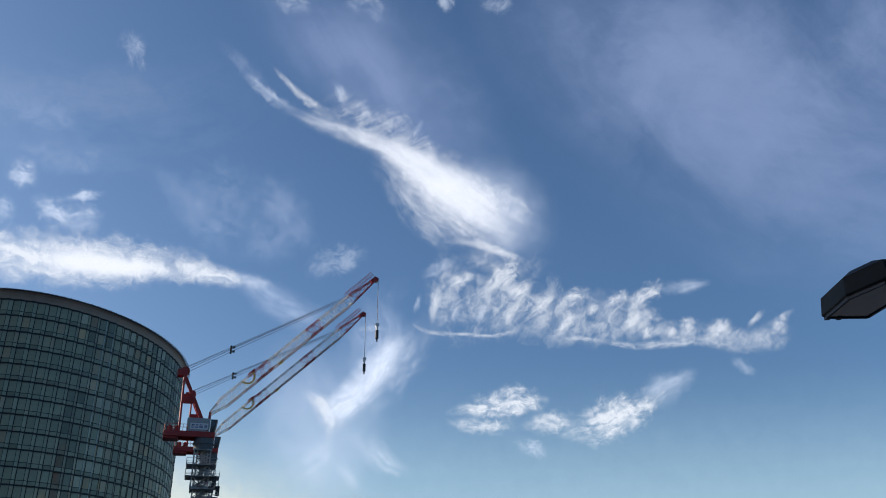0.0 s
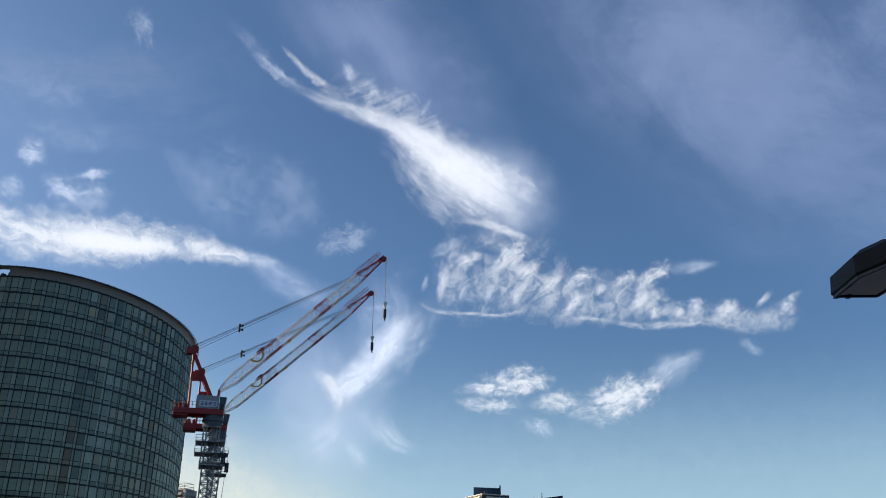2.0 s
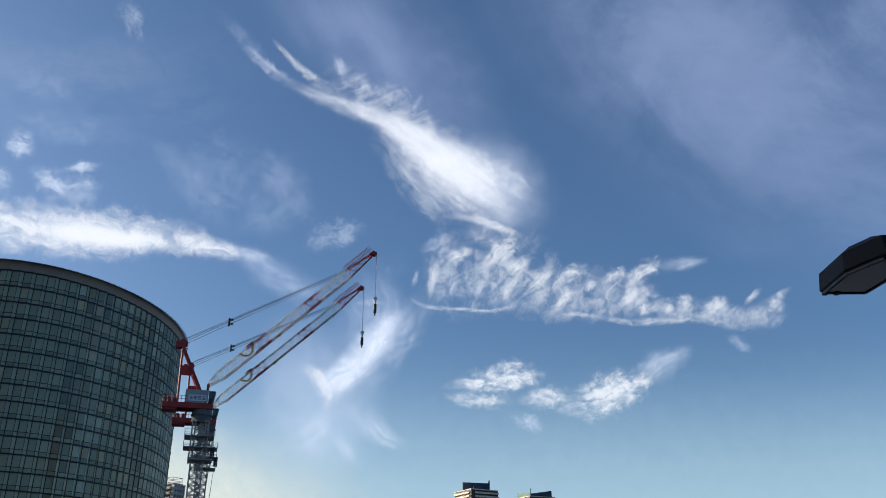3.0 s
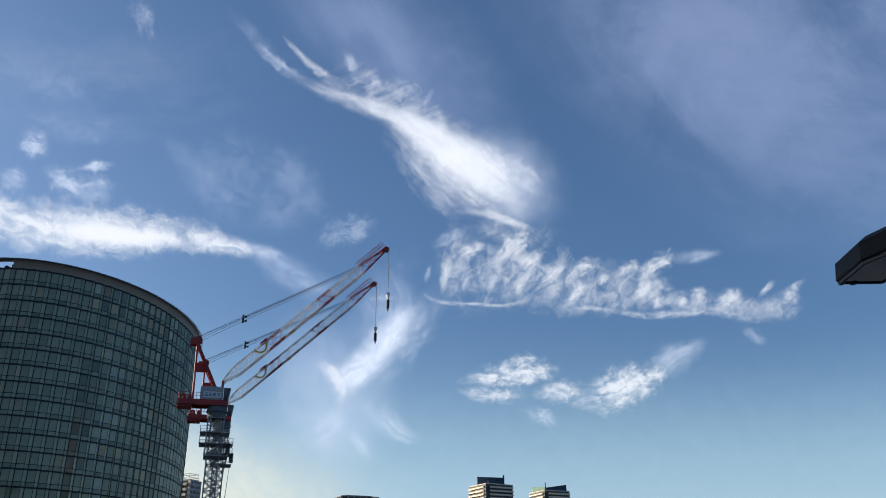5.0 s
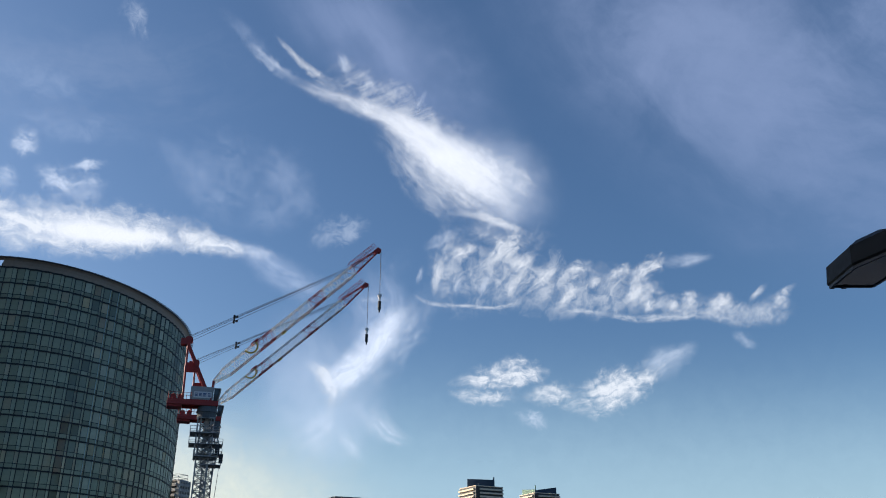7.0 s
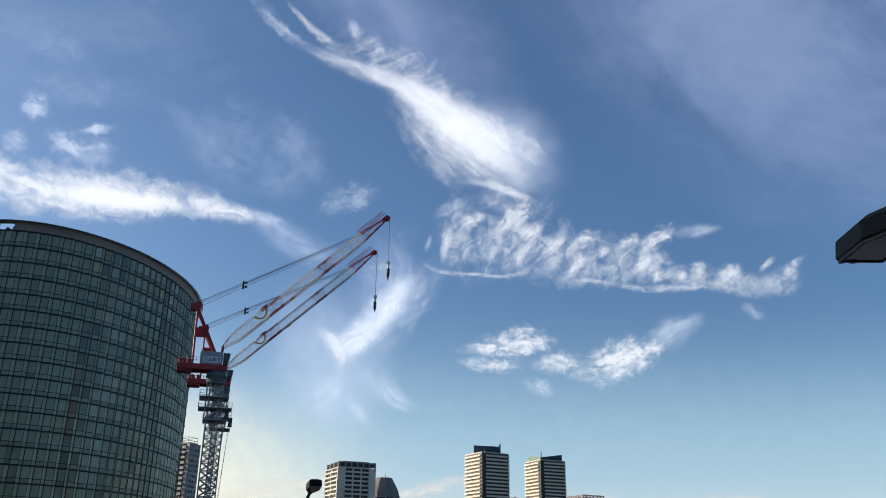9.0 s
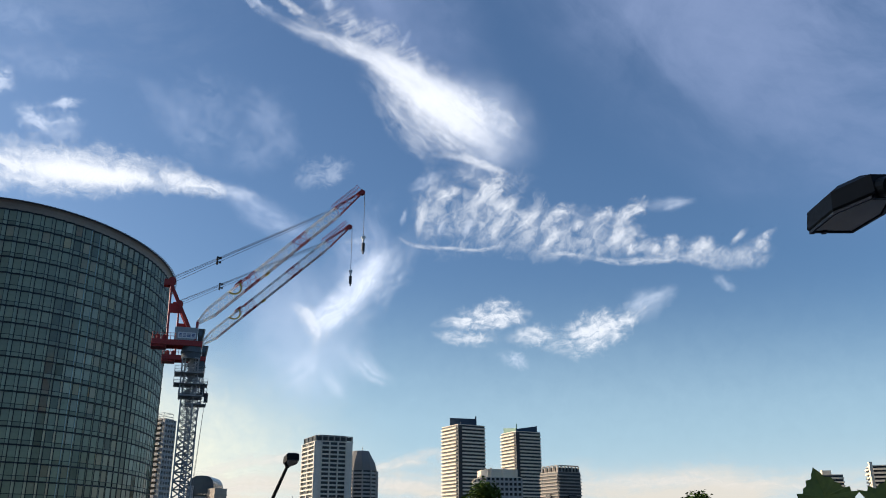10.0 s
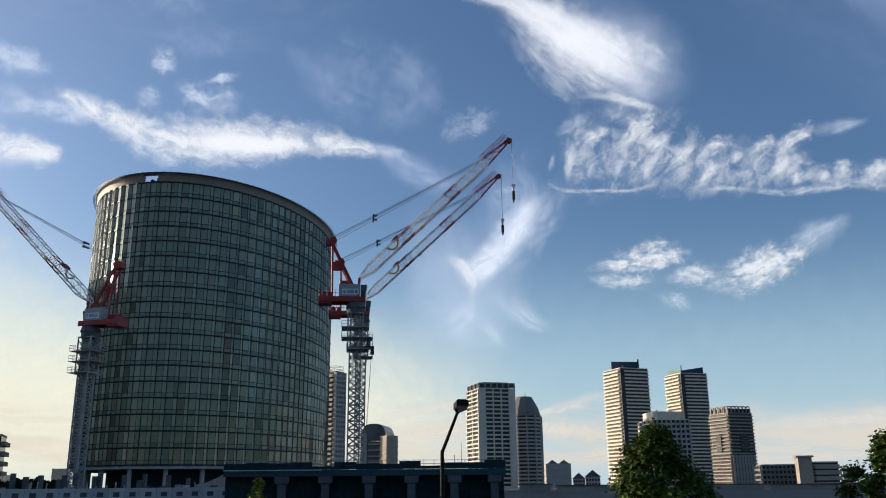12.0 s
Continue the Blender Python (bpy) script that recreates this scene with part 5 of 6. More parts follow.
sheet("swoosh_tip", "strand", [(10.41, 15.78, 0.15, 0.15), (9.29, 15.15, 0.35, 0.46), (8.32, 14.61, 0.69, 0.77), (7.66, 13.8, 0.85, 0.77), (7.84, 12.49, 0.46, 0.46), (8.24, 11.19, 0.15, 0.15)], c, next(DEPTH))
sheet("swoosh", "haze4", [(8.61, 14.15, 0.77, 0.97), (6.3, 14.96, 1.54, 1.74), (4.36, 16.89, 1.74, 1.74), (2.36, 18.74, 1.54, 1.31), (-0.52, 20.73, 0.54, 0.54)], c, next(DEPTH))
sheet("swoosh", "haze2", [(6.89, 14.95, 0.77, 0.77), (5.94, 16.1, 1.93, 1.93), (4.79, 18.41, 2.32, 2.32), (5.26, 20.71, 1.54, 1.54), (7.38, 22.58, 0.39, 0.39)], c, next(DEPTH))
sheet("streamer", "haze4", [(7.86, 12.86, 0.39, 0.39), (8.26, 11.63, 1, 0.85), (9.19, 10.36, 1, 0.85), (10.43, 9.14, 0.31, 0.31)], c, next(DEPTH))
sheet("streamer", "strand2", [(7.88, 11.56, 0.15, 0.15), (6.92, 10.4, 0.46, 0.46), (6.13, 9.57, 0.39, 0.39), (5.2, 8.6, 0.12, 0.12)], c, next(DEPTH))
sheet("streamer", "haze4", [(6.42, 12.7, 0.23, 0.23), (5.04, 11.79, 0.69, 0.69), (3.48, 10.69, 0.62, 0.62), (1.76, 10.14, 0.19, 0.19)], c, next(DEPTH))
sheet("patch", "haze", [(12.95, 20.39, 1.16, 1.16), (10.32, 16.73, 3.09, 3.09), (8.56, 13.03, 3.86, 3.86), (7.63, 9.37, 3.09, 3.09), (7.15, 6.51, 0.77, 0.77)], c, next(DEPTH))
cloud("cloud_tuft", "white flocked cloud tuft", [
    ("tuft", "flock", [(0.58, 13.95, 0.12, 0.12), (-1.07, 14.17, 0.46, 0.39), (-3.04, 14.37, 0.85, 0.62), (-5.01, 14.55, 1, 0.77), (-6.77, 14.72, 0.54, 0.54), (-7.56, 14.91, 0.12, 0.12)]),
    ("tuft", "streak", [(0.51, 13.65, 0.15, 0.15), (-1.45, 13.26, 0.42, 0.42), (-3.39, 13.08, 0.46, 0.46), (-5.72, 13.25, 0.19, 0.19)]),
])
cloud("cloud_tuft", "small white flocked cloud tuft", [
    ("tuft", "streak", [(-4.55, 12.95, 0.19, 0.19), (-6.49, 13.19, 0.62, 0.62), (-8.03, 13.33, 0.66, 0.66), (-9.56, 13.34, 0.23, 0.23)]),
])
cloud("cloud_tuft", "long white flocked cloud tuft", [
    ("tuft", "flock", [(-6.82, 12.26, 0.15, 0.15), (-8.36, 12.47, 0.62, 0.54), (-10.09, 12.8, 1.16, 1), (-11.81, 13.23, 1.39, 1.08), (-13.36, 13.81, 1.08, 0.77), (-14.73, 14.45, 0.62, 0.39), (-16.47, 15.2, 0.15, 0.15)]),
    ("tuft", "haze4", [(-13.07, 14.63, 0.62, 0.62), (-14.59, 14.9, 1, 1), (-16.53, 15.67, 0.62, 0.62), (-17.69, 16.11, 0.15, 0.15)]),
])
cloud("cloud_tuft", "tiny white cloud tuft", [
    ("tuft", "strand4", [(-4.14, 12.32, 0.19, 0.19), (-5.57, 11.81, 0.5, 0.5), (-6.54, 11.38, 0.46, 0.46), (-7.5, 10.99, 0.15, 0.15)]),
])
cloud("cloud_tuft", "faint white cloud tuft", [
    ("tuft", "strand3", [(-19.43, 16.89, 0.19, 0.19), (-20.26, 16.01, 0.39, 0.39), (-21.2, 15.26, 0.19, 0.19)]),
])
cloud("cloud_puff", "small soft white cloud puff", [
    ("wisp", "strand4", [(31.55, 27.33, 0.23, 0.23), (30.52, 27.15, 0.77, 0.77), (29.54, 26.94, 0.69, 0.69), (28.48, 26.67, 0.19, 0.19)]),
])
cloud("cloud_puff", "small soft white cloud puff", [
    ("wisp", "strand2", [(32.04, 24.97, 0.23, 0.23), (30.79, 24.73, 0.69, 0.69), (29.6, 24.52, 0.31, 0.31)]),
])
cloud("cloud_puff", "small soft white cloud puff", [
    ("wisp", "strand4", [(29.55, 25.95, 0.23, 0.23), (28.24, 25.5, 0.77, 0.77), (27.06, 25.01, 0.73, 0.73), (25.87, 24.5, 0.23, 0.23)]),
    ("wisp", "strand2", [(28.1, 24.45, 0.31, 0.31), (25.86, 25.05, 0.77, 0.77), (23.73, 25.77, 0.23, 0.23)]),
])
cloud("cloud_puff", "small soft white cloud puff", [
    ("wisp", "strand4", [(27.67, 25.9, 0.15, 0.15), (25.96, 26.59, 0.35, 0.35), (24.12, 26.91, 0.12, 0.12)]),
])
cloud("cirrus_wisp", "thin faint cirrus wisp", [
    ("wisp", "strand3", [(25.73, 37.73, 0.31, 0.31), (24.81, 36.54, 0.69, 0.69), (24.09, 35.46, 0.54, 0.54), (23.41, 34.53, 0.19, 0.19)]),
])
cloud("cirrus_wisp", "thin faint cirrus wisp", [
    ("wisp", "strand3", [(10.7, 22.81, 0.31, 0.31), (9.11, 23.85, 0.85, 0.85), (7.04, 24.51, 0.85, 0.85), (4.94, 24.76, 0.23, 0.23)]),
    ("wisp", "haze3", [(15.61, 23.22, 0.23, 0.23), (14.13, 24.67, 1, 1), (11.71, 25.42, 1.16, 1.16), (9.24, 26.34, 0.31, 0.31)]),
    ("wisp", "haze3", [(23.55, 26.71, 0.54, 0.54), (18.51, 27.42, 2.32, 2.32), (14.36, 27.11, 2.7, 2.32), (8.59, 30.18, 0.54, 0.54)]),
    ("wisp", "haze3", [(12.98, 30.63, 0.46, 0.46), (11.91, 28.07, 1.31, 1.31), (10.9, 25.86, 1, 1), (11.57, 23.52, 0.31, 0.31)]),
])
cloud("cirrus_wisp", "thin faint cirrus wisp", [
    ("wisp", "strand3", [(7, 19.51, 0.08, 0.08), (4.97, 19.72, 0.23, 0.23), (3.34, 19.59, 0.08, 0.08)]),
])
cloud("cirrus_wisp", "thin faint cirrus wisp", [
    ("wisp", "haze3", [(24.64, 29.8, 0.46, 0.46), (20.36, 27.94, 1, 1), (17.25, 25.73, 1, 1), (14.71, 22.77, 0.39, 0.39)]),
    ("wisp", "haze3", [(16.66, 31.03, 0.46, 0.46), (13.21, 28.59, 1.16, 1.16), (10.69, 26.31, 1.08, 1.08), (8.64, 23.56, 0.39, 0.39)]),
    ("wisp", "haze3", [(5, 20.79, 0.31, 0.31), (3.79, 21.97, 0.85, 0.85), (2.13, 23.53, 0.39, 0.39)]),
])
cloud("cirrus_wisp", "thin faint cirrus wisp", [
    ("wisp", "haze3", [(35.5, 30.7, 0.77, 0.77), (31.29, 30.83, 1.39, 1.39), (28.28, 30.67, 1.16, 1.16), (25.14, 30.43, 0.46, 0.46)]),
    ("wisp", "haze3", [(33.36, 27.68, 0.54, 0.54), (27.49, 28.7, 1, 1), (20.55, 29.21, 0.54, 0.54)]),
])
cloud("cloud_tuft", "white flocked cloud tuft high up", [
    ("top_cloud", "strand3", [(14.98, 41.02, 0.56, 0.56), (12.59, 40.9, 0.65, 0.65), (9.95, 41, 0.37, 0.37)]),
])
cloud("cloud_tuft", "white flocked cloud tuft high up", [
    ("top_cloud", "strand3", [(8.8, 41.79, 0.94, 0.74), (6.32, 41.23, 1.02, 0.94), (4.09, 40.6, 0.37, 0.37)]),
])
cloud("cloud_tuft", "white flocked cloud tuft high up", [
    ("top_cloud", "strand2", [(-0.1, 42.42, 0.47, 0.47), (-0.58, 41.53, 0.47, 0.47), (-0.81, 40.7, 0.23, 0.23)]),
])
cloud("cloud_tuft", "white flocked cloud tuft high up", [
    ("top_cloud", "strand3", [(-3.06, 41.65, 0.56, 0.56), (-5.02, 41.28, 0.74, 0.65), (-7, 41.45, 0.37, 0.37)]),
])
for low_line in (
        [(17.08, 3.54, 0.19, 0.15), (14.94, 3.99, 0.46, 0.31), (12.37, 4.67, 0.54, 0.31), (8.58, 5.29, 0.39, 0.31), (5.28, 5.52, 0.12, 0.12)],
        [(6.78, 3.97, 0.15, 0.15), (3.15, 4.63, 0.46, 0.31), (0.72, 5.14, 0.62, 0.39), (-1.55, 5.27, 0.54, 0.39), (-4.52, 4.64, 0.15, 0.15)],
        [(-7.39, 3.15, 0.19, 0.19), (-10.28, 3.43, 0.46, 0.39), (-13.58, 3.54, 0.54, 0.39), (-17.64, 3.65, 0.69, 0.39), (-20.87, 3.26, 0.46, 0.39), (-24.61, 3.11, 0.39, 0.39), (-30.12, 2.77, 0.23, 0.23)],
        [(20.21, 3.14, 0.31, 0.31), (14.9, 3.2, 0.62, 0.54), (9.02, 3.6, 0.69, 0.54), (1.88, 3.52, 0.62, 0.54), (-4.46, 3.19, 0.31, 0.31)]):
    tagged(sheet("low_cloud", "low2", low_line, None, next(DEPTH)), "thin cream streak of evening cloud over the skyline", "cloud")
tagged(sheet("high_veil", "veil", [(3, 47, 8, 9), (-8, 42, 10, 12), (-18, 36, 12, 14), (-32, 30, 18, 20), (-60, 32, 18, 22), (-95, 34, 18, 20)], None, 4780, 60, 16, 1.0), "thin lavender veil of high haze over blue sky", "cloud")
tagged(sheet("high_veil", "veil", [(20, 46, 5, 5), (12, 41, 7, 7), (5, 37, 8, 8), (-2, 32, 6, 6), (-8, 28, 4, 4)], None, 4774, 60, 16, 1.0), "soft pale veil of haze behind the cirrus plume", "cloud")
tagged(sheet("high_veil", "veil2", [(6, 42, 9, 8), (18, 34, 8, 7), (32, 31, 7, 6), (48, 32, 9, 8), (62, 34, 12, 10)], None, 4775, 60, 16, 1.0), "thin grey veil of high haze over blue sky", "cloud")
tagged(sheet("low_cloud", "low", [(64, 3.2, 5.0, 3.2), (45, 2.8, 4.2, 2.8), (30, 2.4, 3.8, 2.4), (0, 2.2, 3.5, 2.2), (-30, 2.1, 3.0, 2.1), (-100, 2.0, 2.6, 2.0)], None, 4770, 80, 10, 1.3), "pale peach evening cloud low over the skyline", "cloud")
tagged(sheet("skyline_haze", "mist", [(66, 0, 26, 1.0), (40, 0, 25, 1.0), (0, 0, 24, 1.0), (-14, 0, 23.5, 1.0), (-40, 0, 22, 1.0), (-110, 0, 22, 1.0)], None, 4790, 60, 16, 1.0), "pale evening haze low over the skyline", "haze")
tagged(sheet("sunward_haze", "glow", [(68, 3, 26, 6), (56, 3, 28, 6), (44, 3, 24, 6), (34, 3, 17, 6), (22, 3, 15, 4), (10, 3, 13, 4), (-5, 3, 6, 3)], None, 4785, 40, 16, 1.0), "warm white haze towards the low sun", "haze")
tagged(sheet("skyline_haze", "warm", [(66, 0, 11, 1.0), (40, 0, 10, 1.0), (0, 0, 9, 1.0), (-40, 0, 9, 1.0), (-110, 0, 9, 1.0)], None, 4795, 60, 12, 1.0), "warm peach haze along the skyline", "haze")


# ---- building site: netted deck, white panels, stub columns ----
def site():
    dist, az_mid = 100.0, 15.0
    o = at(az_mid, dist)
    t = thing("site_deck", "dark concrete deck under construction wrapped in teal netting", "structure deck", (o.x, o.y, 0), az_mid)
    x0, x1 = -16.3, 15.9          # along the deck, +x to the right
    part("deck_slab", box(B(), ((x0 + x1) / 2, 6, 3.1), (x1 - x0, 12.6, 0.7)), "net", t)
    part("edge_strip", box(B(), (x0 + 5.5, -0.42, 3.42), (11.0, 0.2, 0.12)), "pale", t, "pale edge strip")
    rng = random.Random(3)
    for x in (-9.8, -4.9, 0.05, 4.95, 9.9, 14.6):
        bm = B()
        prism(bm, [(x - 0.45, -0.1), (x + 0.45, -0.1), (x + 0.45, 0.8), (x - 0.45, 0.8)], 0, 1.8)
        prism(bm, [(x - 0.45, -0.15), (x + 0.45, -0.15), (x + 0.45, 0.85), (x - 0.45, 0.85)], 1.8, 2.0, [(x - 0.8, -0.3), (x + 0.8, -0.3), (x + 0.8, 0.9), (x - 0.8, 0.9)])
        prism(bm, [(x - 0.8, -0.3), (x + 0.8, -0.3), (x + 0.8, 0.9), (x - 0.8, 0.9)], 2.0, 2.72)
        part("pier", bm, "darkcon", t)
    # netting hung in panels behind the piers and along the rail
    n = 13
    w = (x1 - x0) / n
    for i in range(n):
        bm = B()
        cols, rws = 8, 6
        vs = []
        for r in range(rws + 1):
            vs.append([bm.verts.new((x0 + w * (i + c / cols), 1.3 + 0.14 * noise.noise((i * 3 + c * 0.6, r * 0.5, 4)), 2.75 * r / rws)) for c in range(cols + 1)])
        for r in range(rws):
            for c in range(cols):
                bm.faces.new((vs[r][c], vs[r][c + 1], vs[r + 1][c + 1], vs[r + 1][c]))
        bmesh.ops.solidify(bm, geom=list(bm.faces), thickness=0.03)
        part("net_panel", bm, "net", t)
        if i in (4, 9):
            hgt = 0.35
        else:
            hgt = 0.75 + rng.uniform(-0.15, 0.2)
        bm = B()
        vs = [[bm.verts.new((x0 + w * (i + c / 6), -0.3 + 0.1 * noise.noise((i * 2 + c * 0.8, r, 9)), 3.47 + hgt * r / 3 + (0.05 * noise.noise((i + c * 0.7, 2, 2)) if r == 3 else 0))) for c in range(7)] for r in range(4)]
        for r in range(3):
            for c in range(6):
                bm.faces.new((vs[r][c], vs[r][c + 1], vs[r + 1][c + 1], vs[r + 1][c]))
        bmesh.ops.solidify(bm, geom=list(bm.faces), thickness=0.03)
        part("rail_net", bm, "net", t)
    for i in range(28):
        x = x0 + (x1 - x0) * i / 27
        part("rail_post", bar(B(), (x, -0.2, 3.45), (x, -0.2, 4.5 + (0.5 if i % 9 == 4 else 0)), 0.035, 5), "steel", t)
    for h in (4.05, 4.45):
        part("rail", bar(B(), (x0, -0.2, h), (x1, -0.2, h), 0.03, 5), "steel", t)
    for x, hh in ((11.2, 2.1), (13.6, 1.6)):
        part("marker_pole", bar(B(), (x, 4, 3.4), (x, 4, 3.4 + hh + 1.2), 0.03, 5), "steel", t)
    # curved ramp wall at the tower's foot
    t2 = thing("ramp_wall", "pale curved concrete ramp wall by the oval tower", "wall")
    bm = B()
    prev = None
    for i in range(13):
        u = i / 12
        p = at(25.9 - 2.4 * u, 205 - 22 * u)
        zt = 2.4 + 3.6 * u ** 1.6
        q = [bm.verts.new((p.x, p.y + k, z)) for k in (0, 0.5) for z in (0, zt)]
        if prev:
            bm.faces.new((prev[0], q[0], q[1], prev[1]))
            bm.faces.new((prev[3], q[3], q[2], prev[2]))
            bm.faces.new((prev[1], q[1], q[3], prev[3]))
        else:
            bm.faces.new((q[0], q[1], q[3], q[2]))
        prev = q
    bm.faces.new((prev[0], prev[2], prev[3], prev[1]))
    part("wall", bm, "concrete", t2)
    # white panels with square openings
    dist = 118
    fence = thing("site_fence", "low white site wall of panels with square openings", "fence")
    for i in range(16):
        a, b = at(38.5 - i * 0.93, dist), at(38.5 - (i + 1) * 0.93, dist)
        d = b - a
        m = Matrix.Translation((a + b) / 2) @ Matrix.Rotation(math.atan2(d.y, d.x), 4, "Z")
        bm = B()
        ln = d.length - 0.03
        box(bm, (0, 0, 0.3), (ln, 0.18, 0.6), m)
        box(bm, (0, 0, 1.42), (ln, 0.18, 0.5), m)
        for s in (-1, 1):
            box(bm, (s * (ln / 2 - 0.28), 0, 0.885), (0.56, 0.18, 0.57), m)
        part("panel", bm, "hoard", fence)
        box_bm = box(B(), (0, 0.25, 0.9), (ln * 0.6, 0.3, 0.55), m)
        part("shutter", box_bm, "darkcon", fence)
    for az, w in ((38.0, 0.5), (36.4, 0.5), (35.7, 0.55), (34.9, 0.5), (33.9, 0.45), (33.6, 0.5), (33.0, 0.45), (31.9, 0.5), (31.6, 0.45), (30.2, 0.5), (29.3, 0.55), (29.0, 0.45), (27.6, 0.5), (26.4, 0.45)):
        p = at(az, 124)
        hgt = 2.9 + rng.uniform(-0.3, 0.9)
        bm = B()
        box(bm, (p.x, p.y, hgt / 2), (w, w, hgt))
        box(bm, (p.x, p.y, hgt * 0.45), (w * 1.7, w * 1.7, 0.25))
        part("column", bm, "darkcon", thing("column_stub", "dark unfinished concrete column stub behind the site wall", "column", group="column stubs"))


site()


# ---- street lamps ----
def street_lamp(place, turn, head_turn=0.0, tilt=0.0, reach=0.95, top=3.80):
    """A lamp on a bent post; its head points along +y before head_turn and tilt."""
    t = thing("street_lamp", "charcoal street lamp with faceted box head on a bent post", "street lamp", place, turn, "street lamps")
    part("base_plate", bar(B(), (0, 0, 0), (0, 0, 0.05), 0.2, 20), "lamp", t)
    part("post", bar(B(), (0, 0, 0.05), (0, 0, 2.5), 0.062, 20, 0.055), "lamp", t)
    bm = B()
    bar(bm, (0, 0, 2.47), (0, reach, top), 0.052, 20, 0.045)
    bmesh.ops.create_uvsphere(bm, u_segments=16, v_segments=8, radius=0.056, matrix=Matrix.Translation((0, 0, 2.49)))
    part("arm", bm, "lamp", t)
    pivot = Vector((0, 0.97, 3.88))
    hm = Matrix.Translation((0, reach + 0.02, top)) @ Matrix.Rotation(radians(head_turn), 4, "Z") @ Matrix.Rotation(radians(tilt), 4, "X") @ Matrix.Translation(-pivot)
    bm = bar(B(), (0, 0.93, 3.92), (0, 1.12, 3.97), 0.07, 20)
    bm.transform(hm)
    part("collar", bm, "lamp", t)
    # head: elongated hexagon in plan, chamfered above
    plan = [(-0.175, 1.885), (0.175, 1.885), (0.20, 1.40), (0.075, 1.03), (-0.075, 1.03), (-0.20, 1.40)]

    def shrunk(k, c=(0, 1.5)):
        return [(c[0] + (x - c[0]) * k, c[1] + (y - c[1]) * k) for x, y in plan]
    bm = B()
    prism(bm, shrunk(0.97), 3.90, 3.915, plan)
    prism(bm, plan, 3.915, 4.05, shrunk(0.95))
    prism(bm, shrunk(0.95), 4.05, 4.115, shrunk(0.55))
    bm.transform(hm)
    head = part("head", bm, "lamp", t)
    bm = B()
    prism(bm, shrunk(0.80), 3.885, 3.90, shrunk(0.84))
    bm.transform(hm)
    part("lens", bm, "lens", head, "clouded glass lens")
    bm = B()
    for (x0, y0), (x1, y1) in zip(shrunk(0.9), shrunk(0.9)[1:] + shrunk(0.9)[:1]):
        beam(bm, (x0, y0, 3.893), (x1, y1, 3.893), 0.022, 0.03)
    bm.transform(hm)
    part("lens_frame", bm, "black", head)
    for x in (-0.15, -0.06):
        part("latch", box(B(), (x, 1.845, 3.885), (0.035, 0.05, 0.022), hm), "black", head)
    return t


street_lamp((3.12, 4.25, 0.0), 0, 0, 2.2)
far_lamp = at(10.42, 25, 0)
street_lamp((far_lamp.x, far_lamp.y, 0), 270, -72, 8, 0.46, 3.58)


# ---- trees ----
LEAF_PLAN = [(0, 0), (0.22, -0.06), (0.5, 0.10), (0.36, 0.26), (0.52, 0.52), (0.26, 0.52), (0, 1.0)]


def leaf_outline():
    """A lobed leaf: tip, side lobes, notches, mirrored."""
    right = LEAF_PLAN
    return right + [(-x, y) for x, y in right[-2:0:-1]]


def add_leaf(verts, faces, place, size, q, fold=0.2):
    pts = leaf_outline()
    k = len(verts)
    for x, y in pts:
        v = Vector((x * size, y * size, abs(x) * size * fold - y * y * size * 0.15))
        verts.append(tuple(place + q @ v))
    n = len(pts)
    half = n // 2 + 1
    faces.append(tuple(k + i for i in range(half)))
    faces.append(tuple(k + i for i in [*range(half - 1, n), 0]))


def tree(place, crown, clumps, leaves, size, label, leaf="leaf", seed=1, stem=0.09, name="tree"):
    """Trunk, limbs to the clumps, and a crown of single leaves. crown: centre height, radius, half height."""
    rng = random.Random(seed)
    t = thing(name, label, name, place)
    zc, rad, hh = crown
    bm = bar(B(), (0, 0, 0), (0.04, 0.02, zc - hh * 0.35), stem, 10, stem * 0.6)
    fork = Vector((0.04, 0.02, zc - hh * 0.4))
    centres = []
    for i in range(clumps):
        a = i * 2.399963 + rng.uniform(-0.3, 0.3)
        u = (i + 0.5) / clumps
        el = -0.75 + 1.75 * u
        k = math.sqrt(max(0.0, 1 - min(1, abs(el)) ** 2.2)) * rng.uniform(0.45, 1.05) * (1 - 0.7 * max(0.0, el))
        c = Vector((math.cos(a) * rad * k, math.sin(a) * rad * k, zc + el * hh * (1 + 0.35 * noise.noise((math.cos(a) * 1.3, math.sin(a) * 1.3, seed * 1.7)))))
        centres.append(c)
        mid = fork.lerp(c, 0.5) + Vector((0, 0, 0.12))
        bar(bm, fork, mid, stem * 0.42, 6, stem * 0.25)
        bar(bm, mid, c, stem * 0.25, 6, stem * 0.07)
    part("trunk", bm, "bark", t)
    verts, faces = [], []
    for i in range(leaves):
        c = centres[rng.randrange(len(centres))]
        sp = rad * rng.choice((0.17, 0.22, 0.30))
        d = Vector((rng.gauss(0, 1), rng.gauss(0, 1), rng.gauss(0, 0.8)))
        d = d.normalized() * sp * rng.random() ** 0.45
        place_l = c + d
        out = (place_l - Vector((0, 0, zc - hh * 0.6))).normalized()
        nrm = (out * 0.7 + Vector((rng.gauss(0, 0.5), rng.gauss(0, 0.5), 0.5 + rng.gauss(0, 0.4)))).normalized()
        q = nrm.to_track_quat("Z", "Y") @ Euler((0, 0, rng.uniform(0, 6.28))).to_quaternion()
        add_leaf(verts, faces, place_l, size * rng.uniform(0.65, 1.2), q)
    me = bpy.data.meshes.new("crown")
    me.from_pydata(verts, [], faces)
    me.materials.append(M[leaf])
    part("crown", me, None, t, kind="stuff")
    return t


